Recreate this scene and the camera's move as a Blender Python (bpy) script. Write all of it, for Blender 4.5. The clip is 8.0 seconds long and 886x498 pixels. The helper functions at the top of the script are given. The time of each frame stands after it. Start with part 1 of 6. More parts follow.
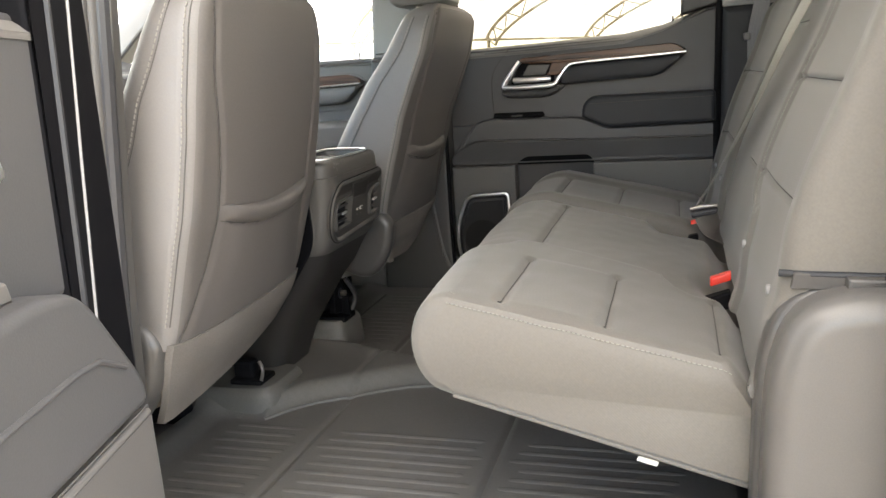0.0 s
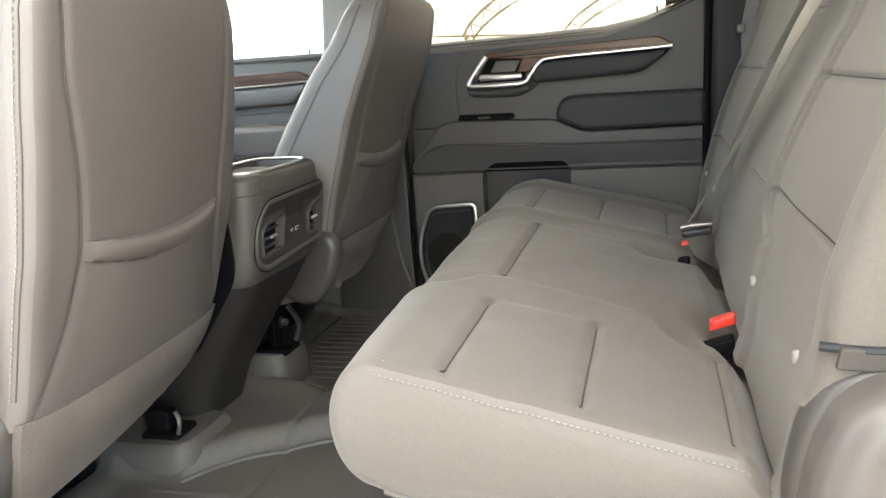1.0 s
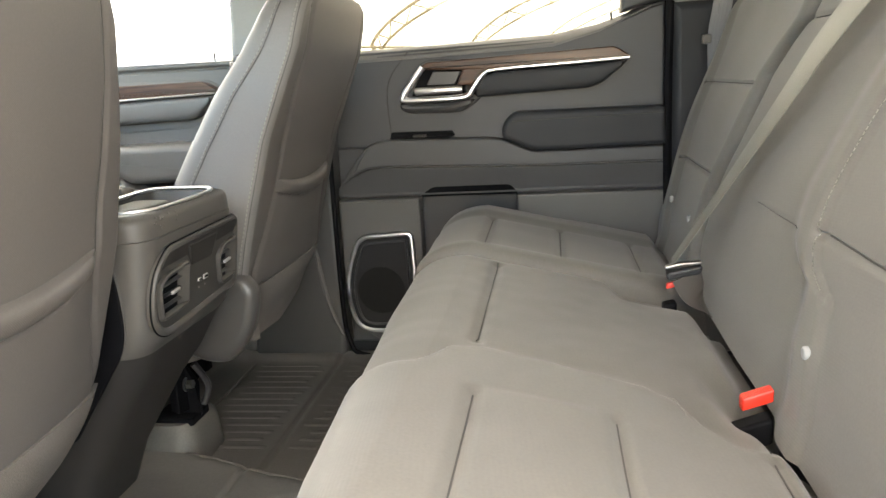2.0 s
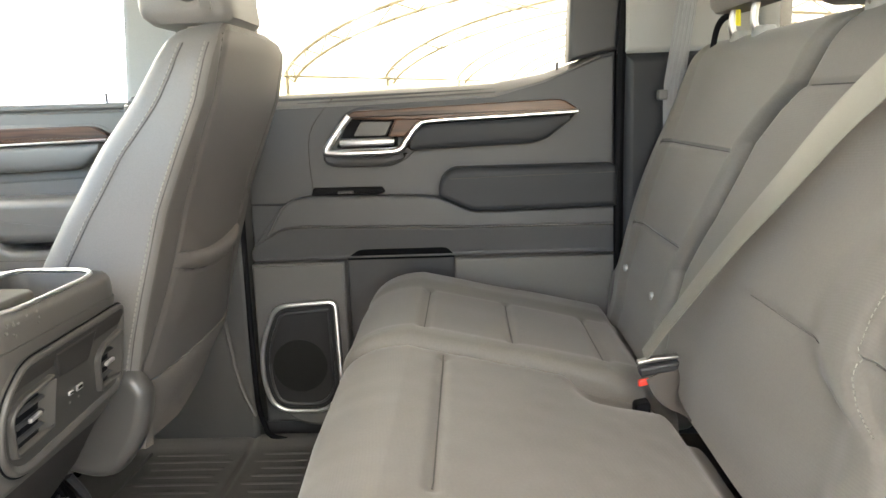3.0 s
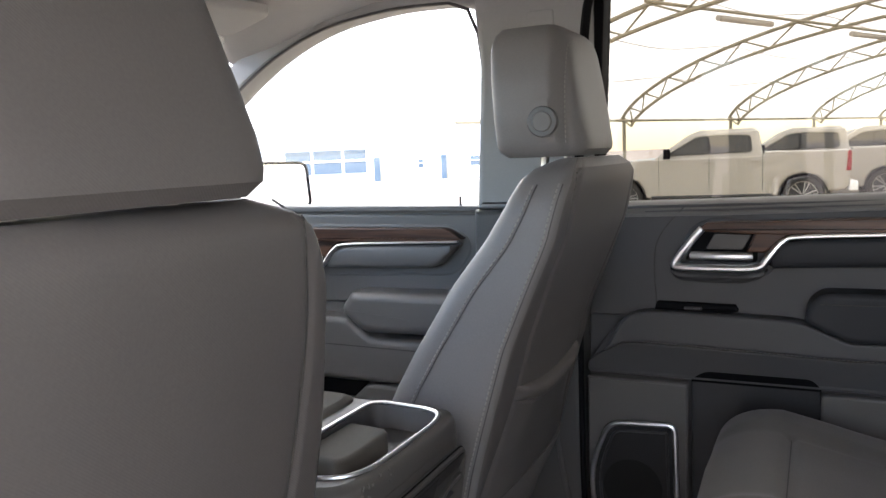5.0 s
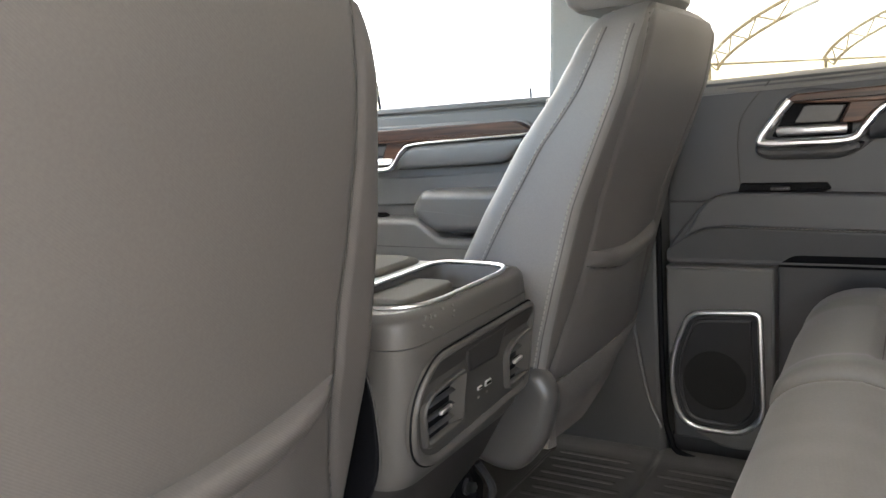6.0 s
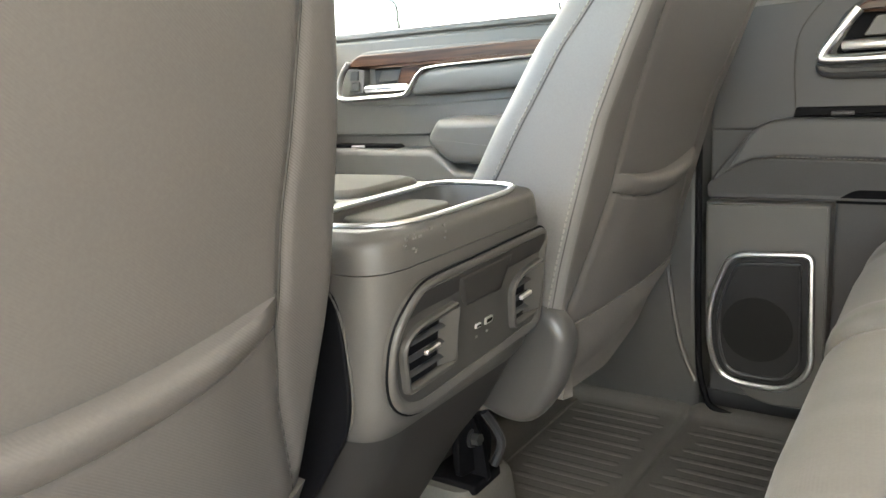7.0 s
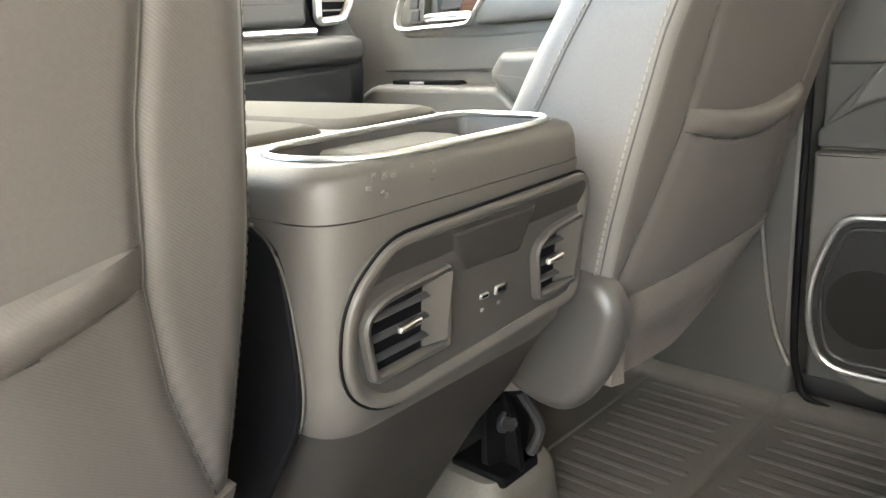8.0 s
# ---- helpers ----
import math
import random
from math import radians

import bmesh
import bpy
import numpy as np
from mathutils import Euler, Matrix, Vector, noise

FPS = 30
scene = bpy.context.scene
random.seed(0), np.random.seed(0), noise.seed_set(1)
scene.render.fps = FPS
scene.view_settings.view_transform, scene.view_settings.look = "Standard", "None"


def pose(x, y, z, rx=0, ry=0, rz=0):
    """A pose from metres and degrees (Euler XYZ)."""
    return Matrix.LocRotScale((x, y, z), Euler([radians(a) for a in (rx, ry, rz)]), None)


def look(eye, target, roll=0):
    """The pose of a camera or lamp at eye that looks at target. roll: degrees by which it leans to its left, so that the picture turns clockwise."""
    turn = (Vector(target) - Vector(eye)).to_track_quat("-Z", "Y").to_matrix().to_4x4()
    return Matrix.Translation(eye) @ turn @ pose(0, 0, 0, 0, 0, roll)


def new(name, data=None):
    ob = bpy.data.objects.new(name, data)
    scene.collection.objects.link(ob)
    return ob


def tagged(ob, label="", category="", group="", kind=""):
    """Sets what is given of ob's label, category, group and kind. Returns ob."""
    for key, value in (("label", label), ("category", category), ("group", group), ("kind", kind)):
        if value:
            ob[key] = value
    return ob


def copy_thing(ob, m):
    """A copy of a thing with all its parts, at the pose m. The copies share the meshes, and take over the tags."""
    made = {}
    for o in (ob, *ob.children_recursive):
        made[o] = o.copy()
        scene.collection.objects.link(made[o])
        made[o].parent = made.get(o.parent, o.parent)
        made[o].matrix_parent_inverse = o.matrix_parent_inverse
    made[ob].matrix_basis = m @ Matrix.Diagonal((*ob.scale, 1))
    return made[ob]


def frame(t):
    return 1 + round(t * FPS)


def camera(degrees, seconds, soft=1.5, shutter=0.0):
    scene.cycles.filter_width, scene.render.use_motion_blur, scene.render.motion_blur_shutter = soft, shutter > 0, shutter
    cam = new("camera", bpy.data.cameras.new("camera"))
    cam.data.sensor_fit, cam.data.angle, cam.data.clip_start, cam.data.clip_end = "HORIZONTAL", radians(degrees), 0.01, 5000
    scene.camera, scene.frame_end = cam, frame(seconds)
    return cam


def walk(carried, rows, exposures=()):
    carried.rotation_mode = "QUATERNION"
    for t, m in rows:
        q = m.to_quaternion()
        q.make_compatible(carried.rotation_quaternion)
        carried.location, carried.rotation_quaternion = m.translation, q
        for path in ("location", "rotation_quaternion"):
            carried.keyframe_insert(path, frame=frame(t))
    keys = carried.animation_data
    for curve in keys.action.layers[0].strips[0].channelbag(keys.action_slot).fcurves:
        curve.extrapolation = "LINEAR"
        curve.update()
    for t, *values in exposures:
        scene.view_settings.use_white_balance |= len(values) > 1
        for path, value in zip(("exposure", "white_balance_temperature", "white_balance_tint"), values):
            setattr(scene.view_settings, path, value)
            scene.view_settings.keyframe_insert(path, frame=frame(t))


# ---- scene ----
cam = camera(60.1, 8.0)
METRES, EYE, TILT, LEAN, TURN = 1.65, 0.71, -12.6, 3.9, 16.3
ROWS = [
    (0.0, 0.0, 0.0, 0.0, 0.0, 0.0, -0.0),
    (0.5, 0.0335, 0.0617, 0.0138, -0.4, -0.19, 0.09),
    (1.0, 0.0355, 0.1555, 0.0356, -1.49, -0.23, 0.35),
    (2.5, -0.0036, 0.3844, 0.0941, -12.16, 1.17, 1.76),
    (3.0, 0.0039, 0.4428, 0.1301, -14.75, 2.52, 1.46),
    (3.5, 0.0142, 0.4749, 0.1835, -15.97, 4.74, 0.22),
    (4.0, 0.0245, 0.4819, 0.2422, -11.86, 6.02, -1.93),
    (4.5, -0.0055, 0.4725, 0.2587, 0.39, 5.67, -3.44),
    (5.0, -0.0127, 0.4798, 0.2274, 9.1, 4.96, -3.38),
    (6.5, 0.0086, 0.5382, 0.1185, 16.14, -0.24, -2.94),
    (7.0, 0.0025, 0.6028, 0.1197, 17.84, -2.1, -3.68),
    (7.5, 0.0067, 0.6705, 0.1177, 20.78, -4.18, -4.52),
    (8.0, 0.0143, 0.7227, 0.1169, 25.31, -6.3, -5.39),
]
walk(cam, [(t, pose(0, 0, EYE, TILT, LEAN, TURN) @ pose(METRES * x, METRES * y, METRES * z, 90 + pitch, roll, yaw)) for t, x, y, z, yaw, pitch, roll in ROWS], [(0.0, 3.15, 6700, 16), (0.6, 3.3, 6600, 15), (1.2, 3.55, 6700, 14), (2.5, 3.97, 6900, 14), (3.0, 4.1, 6800, 14), (3.5, 3.96, 6700, 16), (4.2, 3.41, 6300, 18), (4.5, 3.0, 6100, 19), (5.2, 2.58, 6000, 21), (6.4, 3.93, 6700, 14), (7.0, 4.19, 6800, 12), (8.0, 4.66, 6900, 13)])

# ---------------------------------------------------------------- light
world = bpy.data.worlds.new("world")
scene.world = world
world.use_nodes = True
SUN_EL, SUN_AZ = 66.0, 215.0  # degrees; azimuth from +y towards +x
wn = world.node_tree.nodes
sky = wn.new("ShaderNodeTexSky")
sky.sky_type, sky.sun_disc = "NISHITA", False
sky.sun_elevation, sky.sun_rotation = radians(SUN_EL), radians(SUN_AZ)
sky.air_density, sky.dust_density, sky.ozone_density = 1.3, 0.2, 2.5
world.node_tree.links.new(sky.outputs[0], wn["Background"].inputs[0])
wn["Background"].inputs[1].default_value = 0.15
sun = new("sun", bpy.data.lights.new("sun", "SUN"))
sun.data.energy, sun.data.angle, sun.data.color = 4.6, radians(0.5), (1.0, 0.95, 0.87)
sd = Vector((math.sin(radians(SUN_AZ)) * math.cos(radians(SUN_EL)), math.cos(radians(SUN_AZ)) * math.cos(radians(SUN_EL)), math.sin(radians(SUN_EL))))
sun.matrix_world = look(sd * 30, (0, 0, 0))


# ---------------------------------------------------------------- materials
def mat(name, color, rough=0.5, metal=0.0, vary=0.15, vscale=3.0, fine=120.0, bump=0.1, dist=0.001, coat=0.0, sheen=0.0, weave=0.0, spec=0.5, twill=None):
    """Base colour with broad stains and fine grain, and a fine relief. weave: threads per metre."""
    m = bpy.data.materials.new(name)
    m.use_nodes = True
    n, l = m.node_tree.nodes, m.node_tree.links
    b = n["Principled BSDF"]
    b.inputs["Roughness"].default_value, b.inputs["Metallic"].default_value = rough, metal
    b.inputs["Coat Weight"].default_value, b.inputs["Sheen Weight"].default_value = coat, sheen
    b.inputs["Specular IOR Level"].default_value = spec
    tc = n.new("ShaderNodeTexCoord")
    broad, grain = n.new("ShaderNodeTexNoise"), n.new("ShaderNodeTexNoise")
    broad.inputs["Scale"].default_value, broad.inputs["Detail"].default_value = vscale, 5
    grain.inputs["Scale"].default_value, grain.inputs["Detail"].default_value = fine, 3
    for t in (broad, grain):
        l.new(tc.outputs["Object"], t.inputs["Vector"])
    add = n.new("ShaderNodeMath")
    add.operation = "ADD"
    l.new(broad.outputs["Fac"], add.inputs[0])
    l.new(grain.outputs["Fac"], add.inputs[1])
    span = n.new("ShaderNodeMapRange")
    span.inputs["From Min"].default_value, span.inputs["From Max"].default_value = 0.7, 1.3
    l.new(add.outputs[0], span.inputs["Value"])
    mix = n.new("ShaderNodeMix")
    mix.data_type = "RGBA"
    mix.inputs[6].default_value = (*[c * (1 - vary) for c in color], 1)
    mix.inputs[7].default_value = (*[min(1, c * (1 + vary)) for c in color], 1)
    l.new(span.outputs[0], mix.inputs[0])
    l.new(mix.outputs[2], b.inputs["Base Color"])
    rr = n.new("ShaderNodeMapRange")
    rr.inputs["To Min"].default_value, rr.inputs["To Max"].default_value = max(0.02, rough * 0.85), min(1, rough * 1.15)
    l.new(broad.outputs["Fac"], rr.inputs["Value"])
    l.new(rr.outputs[0], b.inputs["Roughness"])
    if bump:
        bp = n.new("ShaderNodeBump")
        bp.inputs["Strength"].default_value, bp.inputs["Distance"].default_value = bump, dist
        height = grain.outputs["Fac"]
        if weave:
            tex = n.new("ShaderNodeTexVoronoi")
            tex.inputs["Scale"].default_value = weave
            l.new(tc.outputs["Object"], tex.inputs["Vector"])
            height = tex.outputs["Distance"]
        if twill:
            dot, cx, wv = n.new("ShaderNodeVectorMath"), n.new("ShaderNodeCombineXYZ"), n.new("ShaderNodeTexWave")
            dot.operation = "DOT_PRODUCT"
            dot.inputs[1].default_value = twill[1]
            l.new(tc.outputs["Object"], dot.inputs[0])
            l.new(dot.outputs["Value"], cx.inputs[0])
            l.new(cx.outputs[0], wv.inputs["Vector"])
            wv.wave_type, wv.bands_direction = "BANDS", "X"
            wv.inputs["Scale"].default_value, wv.inputs["Distortion"].default_value = twill[0], 0.0
            both = n.new("ShaderNodeMath")
            both.operation = "ADD"
            l.new(wv.outputs["Fac"], both.inputs[0])
            l.new(grain.outputs["Fac"], both.inputs[1])
            height = both.outputs[0]
        l.new(height, bp.inputs["Height"])
        l.new(bp.outputs[0], b.inputs["Normal"])
    return m


def mat_wood(name):
    m = bpy.data.materials.new(name)
    m.use_nodes = True
    n, l = m.node_tree.nodes, m.node_tree.links
    b = n["Principled BSDF"]
    b.inputs["Roughness"].default_value, b.inputs["Coat Weight"].default_value, b.inputs["Coat Roughness"].default_value = 0.34, 0.12, 0.14
    b.inputs["Specular IOR Level"].default_value = 0.3
    tc, mp, no, ramp = n.new("ShaderNodeTexCoord"), n.new("ShaderNodeMapping"), n.new("ShaderNodeTexNoise"), n.new("ShaderNodeValToRGB")
    mp.inputs["Scale"].default_value = (5, 60, 110)
    no.inputs["Scale"].default_value, no.inputs["Detail"].default_value, no.inputs["Distortion"].default_value = 1.0, 6, 0.6
    l.new(tc.outputs["Object"], mp.inputs["Vector"])
    l.new(mp.outputs[0], no.inputs["Vector"])
    l.new(no.outputs["Fac"], ramp.inputs[0])
    ramp.color_ramp.elements[0].position, ramp.color_ramp.elements[0].color = 0.32, (0.026, 0.011, 0.006, 1)
    ramp.color_ramp.elements[1].position, ramp.color_ramp.elements[1].color = 0.72, (0.105, 0.048, 0.026, 1)
    l.new(ramp.outputs[0], b.inputs["Base Color"])
    return m


def mat_glass(name, tint=(0.93, 0.96, 0.95), gloss=1.0):
    """A thin pane: clear, with a Fresnel gloss."""
    m = bpy.data.materials.new(name)
    m.use_nodes = True
    n, l = m.node_tree.nodes, m.node_tree.links
    n.remove(n["Principled BSDF"])
    tr, gl, fr, mx = n.new("ShaderNodeBsdfTransparent"), n.new("ShaderNodeBsdfGlossy"), n.new("ShaderNodeLayerWeight"), n.new("ShaderNodeMixShader")
    tr.inputs[0].default_value = (*tint, 1)
    gl.inputs[0].default_value, gl.inputs["Roughness"].default_value = (gloss, gloss, gloss, 1), 0.02
    fr.inputs[0].default_value = 0.5
    pw, sc = n.new("ShaderNodeMath"), n.new("ShaderNodeMapRange")
    pw.operation = "POWER"
    pw.inputs[1].default_value = 5.0
    sc.inputs["To Min"].default_value, sc.inputs["To Max"].default_value = 0.025, 0.8
    l.new(fr.outputs["Facing"], pw.inputs[0])
    l.new(pw.outputs[0], sc.inputs["Value"])
    l.new(sc.outputs[0], mx.inputs[0])
    l.new(tr.outputs[0], mx.inputs[1])
    l.new(gl.outputs[0], mx.inputs[2])
    l.new(mx.outputs[0], n["Material Output"].inputs[0])
    return m


def mat_canopy(name):
    """White tent cloth that lets the daylight through."""
    m = bpy.data.materials.new(name)
    m.use_nodes = True
    n, l = m.node_tree.nodes, m.node_tree.links
    n.remove(n["Principled BSDF"])
    tl, df, mx = n.new("ShaderNodeBsdfTranslucent"), n.new("ShaderNodeBsdfDiffuse"), n.new("ShaderNodeMixShader")
    no, tc, ramp = n.new("ShaderNodeTexNoise"), n.new("ShaderNodeTexCoord"), n.new("ShaderNodeValToRGB")
    no.inputs["Scale"].default_value, no.inputs["Detail"].default_value = 0.5, 5
    l.new(tc.outputs["Object"], no.inputs["Vector"])
    l.new(no.outputs["Fac"], ramp.inputs[0])
    ramp.color_ramp.elements[0].color, ramp.color_ramp.elements[1].color = (0.78, 0.735, 0.62, 1), (0.86, 0.82, 0.71, 1)
    for s in (tl, df):
        l.new(ramp.outputs[0], s.inputs[0])
    mx.inputs[0].default_value = 0.18
    l.new(tl.outputs[0], mx.inputs[1])
    l.new(df.outputs[0], mx.inputs[2])
    l.new(mx.outputs[0], n["Material Output"].inputs[0])
    return m


CLOTH = mat("seat_cloth", (0.106, 0.097, 0.084), 0.62, vary=0.09, vscale=2.5, fine=300, bump=0.09, dist=0.0005, sheen=0.15, twill=(105, (0.70, 0.08, 0.70)))
VINYL = mat("seat_vinyl", (0.132, 0.124, 0.117), 0.48, vary=0.07, vscale=3, fine=420, bump=0.18, dist=0.0005)
BACK_CLOTH = mat("seat_back_cloth", (0.096, 0.087, 0.081), 0.58, vary=0.08, vscale=2.5, fine=350, bump=0.14, dist=0.0004, twill=(170, (0.15, 0.66, 0.74)))
CARPET = mat("flap_felt", (0.108, 0.097, 0.087), 0.95, vary=0.22, vscale=8, fine=500, bump=0.6, dist=0.001)
SOFT = mat("soft_trim", (0.062, 0.061, 0.062), 0.46, spec=0.35, vary=0.07, vscale=4, fine=500, bump=0.22, dist=0.0005)
SOFT_DARK = mat("soft_trim_dark", (0.028, 0.029, 0.032), 0.45, spec=0.16, vary=0.08, vscale=4, fine=500, bump=0.22, dist=0.0005)
PLASTIC = mat("hard_plastic", (0.108, 0.102, 0.095), 0.46, vary=0.07, vscale=3, fine=600, bump=0.2, dist=0.0004)
DOOR_LOW = mat("door_plastic", (0.082, 0.078, 0.074), 0.48, vary=0.07, vscale=3, fine=600, bump=0.2, dist=0.0004, spec=0.4)
# console plastic darkened: shade of the down-facing parts is in the colour
CONSOLE_SHADE = mat("console_plastic_shaded", (0.028, 0.026, 0.025), 0.50, vary=0.08, vscale=4, fine=700, bump=0.3, dist=0.0004, spec=0.2)
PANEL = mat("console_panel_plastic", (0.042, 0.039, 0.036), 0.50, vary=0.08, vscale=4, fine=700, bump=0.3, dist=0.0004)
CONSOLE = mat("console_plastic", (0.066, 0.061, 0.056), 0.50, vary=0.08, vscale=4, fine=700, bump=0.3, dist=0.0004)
MATTE = mat("matte_trim", (0.095, 0.089, 0.078), 0.85, vary=0.08, vscale=4, fine=500, bump=0.2, dist=0.0004, spec=0.15)
SHIELD = mat("recliner_plastic", (0.058, 0.055, 0.052), 0.36, vary=0.08, vscale=4, fine=600, bump=0.2, dist=0.0004)
COVER = mat("side_cover_plastic", (0.088, 0.083, 0.078), 0.40, vary=0.07, vscale=3, fine=600, bump=0.2, dist=0.0004)
PILLAR_DARK = mat("pillar_plastic", (0.052, 0.050, 0.048), 0.40, vary=0.08, vscale=4, fine=600, bump=0.2, dist=0.0004)
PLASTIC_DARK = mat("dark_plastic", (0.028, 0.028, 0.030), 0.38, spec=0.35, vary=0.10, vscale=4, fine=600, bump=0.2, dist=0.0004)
LIGHT_TRIM = mat("light_grey_trim", (0.25, 0.247, 0.243), 0.6, vary=0.05, vscale=3, fine=500, bump=0.15, dist=0.0004)
LINER = mat("headliner_cloth", (0.40, 0.39, 0.375), 0.9, vary=0.06, vscale=3, fine=700, bump=0.3, dist=0.0004)
RUBBER = mat("mat_rubber", (0.086, 0.081, 0.073), 0.60, vary=0.13, vscale=5, fine=260, bump=0.10, dist=0.0005)
BLACK = mat("black_seal", (0.005, 0.005, 0.006), 0.6, vary=0.1, bump=0.1, spec=0.06)
CHROME = mat("satin_chrome", (0.80, 0.80, 0.81), 0.34, metal=1.0, vary=0.04, bump=0.0)
STEEL = mat("bare_steel", (0.42, 0.41, 0.40), 0.35, metal=1.0, vary=0.1, bump=0.05)
THREAD = mat("pale_thread", (0.21, 0.198, 0.178), 0.8, vary=0.1, bump=0.0)
SCUFF = mat("scuffed_plastic", (0.108, 0.102, 0.095), 0.6, vary=0.3, vscale=60, bump=0.0)
# dark colour for seam lines: the shade in the grooves is put into it
SEAM = mat("seam_groove_shade", (0.055, 0.051, 0.047), 0.8, vary=0.1, bump=0.0)
WEBBING = mat("belt_webbing", (0.170, 0.160, 0.134), 0.40, spec=0.6, vary=0.08, fine=900, bump=0.35, dist=0.0006)
WEBBING_DARK = mat("dark_belt_webbing", (0.085, 0.074, 0.066), 0.40, vary=0.08, fine=900, bump=0.35, dist=0.0006)
WEBBING_PALE = mat("pale_belt_webbing", (0.17, 0.172, 0.18), 0.55, vary=0.06, fine=900, bump=0.35, dist=0.0006)
RED = mat("red_button", (0.60, 0.028, 0.012), 0.35, vary=0.05, bump=0.0)
YELLOW = mat("yellow_tag", (0.75, 0.66, 0.02), 0.6, vary=0.05, bump=0.0)
GRILLE = mat("speaker_cloth", (0.016, 0.016, 0.017), 0.55, vary=0.1, fine=900, bump=0.5, dist=0.0008, weave=700, spec=0.2)
CONE = mat("speaker_cone", (0.006, 0.006, 0.006), 0.6, vary=0.1, bump=0.1, spec=0.2)
WOOD = mat_wood("open_pore_wood")
GLASS = mat_glass("window_glass", (0.95, 0.97, 0.96))
PRIVACY = mat_glass("privacy_glass", (0.50, 0.49, 0.455))
CLEAR = mat_glass("clear_glass", (0.92, 0.94, 0.93))
PAINT = mat("white_paint", (0.39, 0.375, 0.335), 0.22, vary=0.02, vscale=1, bump=0.0, coat=0.6)
TINT = mat("tinted_glass", (0.045, 0.045, 0.042), 0.22, vary=0.1, bump=0.0)
TYRE = mat("tyre_rubber", (0.022, 0.021, 0.020), 0.75, vary=0.2, vscale=6, fine=60, bump=0.3, dist=0.004)
ALLOY = mat("alloy_rim", (0.50, 0.50, 0.50), 0.3, metal=1.0, vary=0.05, bump=0.0)
LAMP_RED = mat("tail_lamp_red", (0.28, 0.006, 0.010), 0.15, vary=0.05, bump=0.0)
GALV = mat("galvanised_tube", (0.27, 0.24, 0.165), 0.55, metal=0.0, vary=0.15, vscale=1, fine=20, bump=0.05)
LAMP_CASE = mat("lamp_casing", (0.45, 0.42, 0.36), 0.6, vary=0.05, bump=0.0)
CANOPY = mat_canopy("tent_cloth")
GRAVEL = mat("sandy_gravel", (0.33, 0.27, 0.20), 0.95, vary=0.28, vscale=0.4, fine=14, bump=0.6, dist=0.02)
RENDER_WALL = mat("white_wall", (0.72, 0.72, 0.70), 0.8, vary=0.06, vscale=0.3, fine=5, bump=0.05)
BLUE_GLASS = mat("blue_window", (0.07, 0.11, 0.15), 0.08, vary=0.1, bump=0.0)
PAPER = mat("printed_label", (0.62, 0.60, 0.55), 0.7, vary=0.04, bump=0.0)
INK = mat("grey_ink", (0.16, 0.15, 0.14), 0.7, vary=0.04, bump=0.0)
MIRROR = mat("mirror_glass", (0.85, 0.87, 0.88), 0.02, metal=1.0, vary=0.01, bump=0.0)


# ---------------------------------------------------------------- mesh tools
def join(*geos):
    v, f = [], []
    for gv, gf in geos:
        k = len(v)
        v.extend(gv)
        f.extend([tuple(i + k for i in face) for face in gf])
    return v, f


def loft(rings, closed=True, caps=True):
    n, v, f = len(rings[0]), [p for r in rings for p in r], []
    for i in range(len(rings) - 1):
        for j in range(n if closed else n - 1):
            k = (j + 1) % n
            f.append((i * n + j, i * n + k, (i + 1) * n + k, (i + 1) * n + j))
    if caps:
        f.append(tuple(range(n - 1, -1, -1)))
        f.append(tuple((len(rings) - 1) * n + j for j in range(n)))
    return v, f


def tube(pts, r, n=8, loop=False, flat=1.0, up=None, taper=None):
    """A bar along a line; flat squeezes it across its first side vector."""
    P = [Vector(p) for p in pts]
    rings, side = [], None
    for i, p in enumerate(P):
        a = P[(i - 1) % len(P)] if (loop or i) else p
        b = P[(i + 1) % len(P)] if (loop or i < len(P) - 1) else p
        t = (b - a).normalized()
        if up is not None:
            side = Vector(up).cross(t)
            side = side.normalized() if side.length > 1e-6 else t.orthogonal().normalized()
        elif side is None:
            side = t.orthogonal().normalized()
        else:
            side = (side - t * side.dot(t)).normalized()
        w = t.cross(side)
        k = r if taper is None else r * taper[i]
        rings.append([tuple(p + side * (k * flat * math.cos(2 * math.pi * j / n)) + w * (k * math.sin(2 * math.pi * j / n))) for j in range(n)])
    if loop:
        rings.append(rings[0])
    return loft(rings, True, not loop)


def roundpoly(pts, r, n=4):
    """Corners rounded; r one number or one for each corner."""
    out, m = [], len(pts)
    for i, p in enumerate(pts):
        rr = r[i] if isinstance(r, (list, tuple)) else r
        p, a, b = Vector(p), Vector(pts[i - 1]), Vector(pts[(i + 1) % m])
        da, db = min(rr, (a - p).length * 0.48), min(rr, (b - p).length * 0.48)
        if rr <= 0:
            out.append(tuple(p))
            continue
        s, e = p + (a - p).normalized() * da, p + (b - p).normalized() * db
        for k in range(n + 1):
            t = k / n
            out.append(tuple(s * (1 - t) ** 2 + p * 2 * t * (1 - t) + e * t * t))
    return out


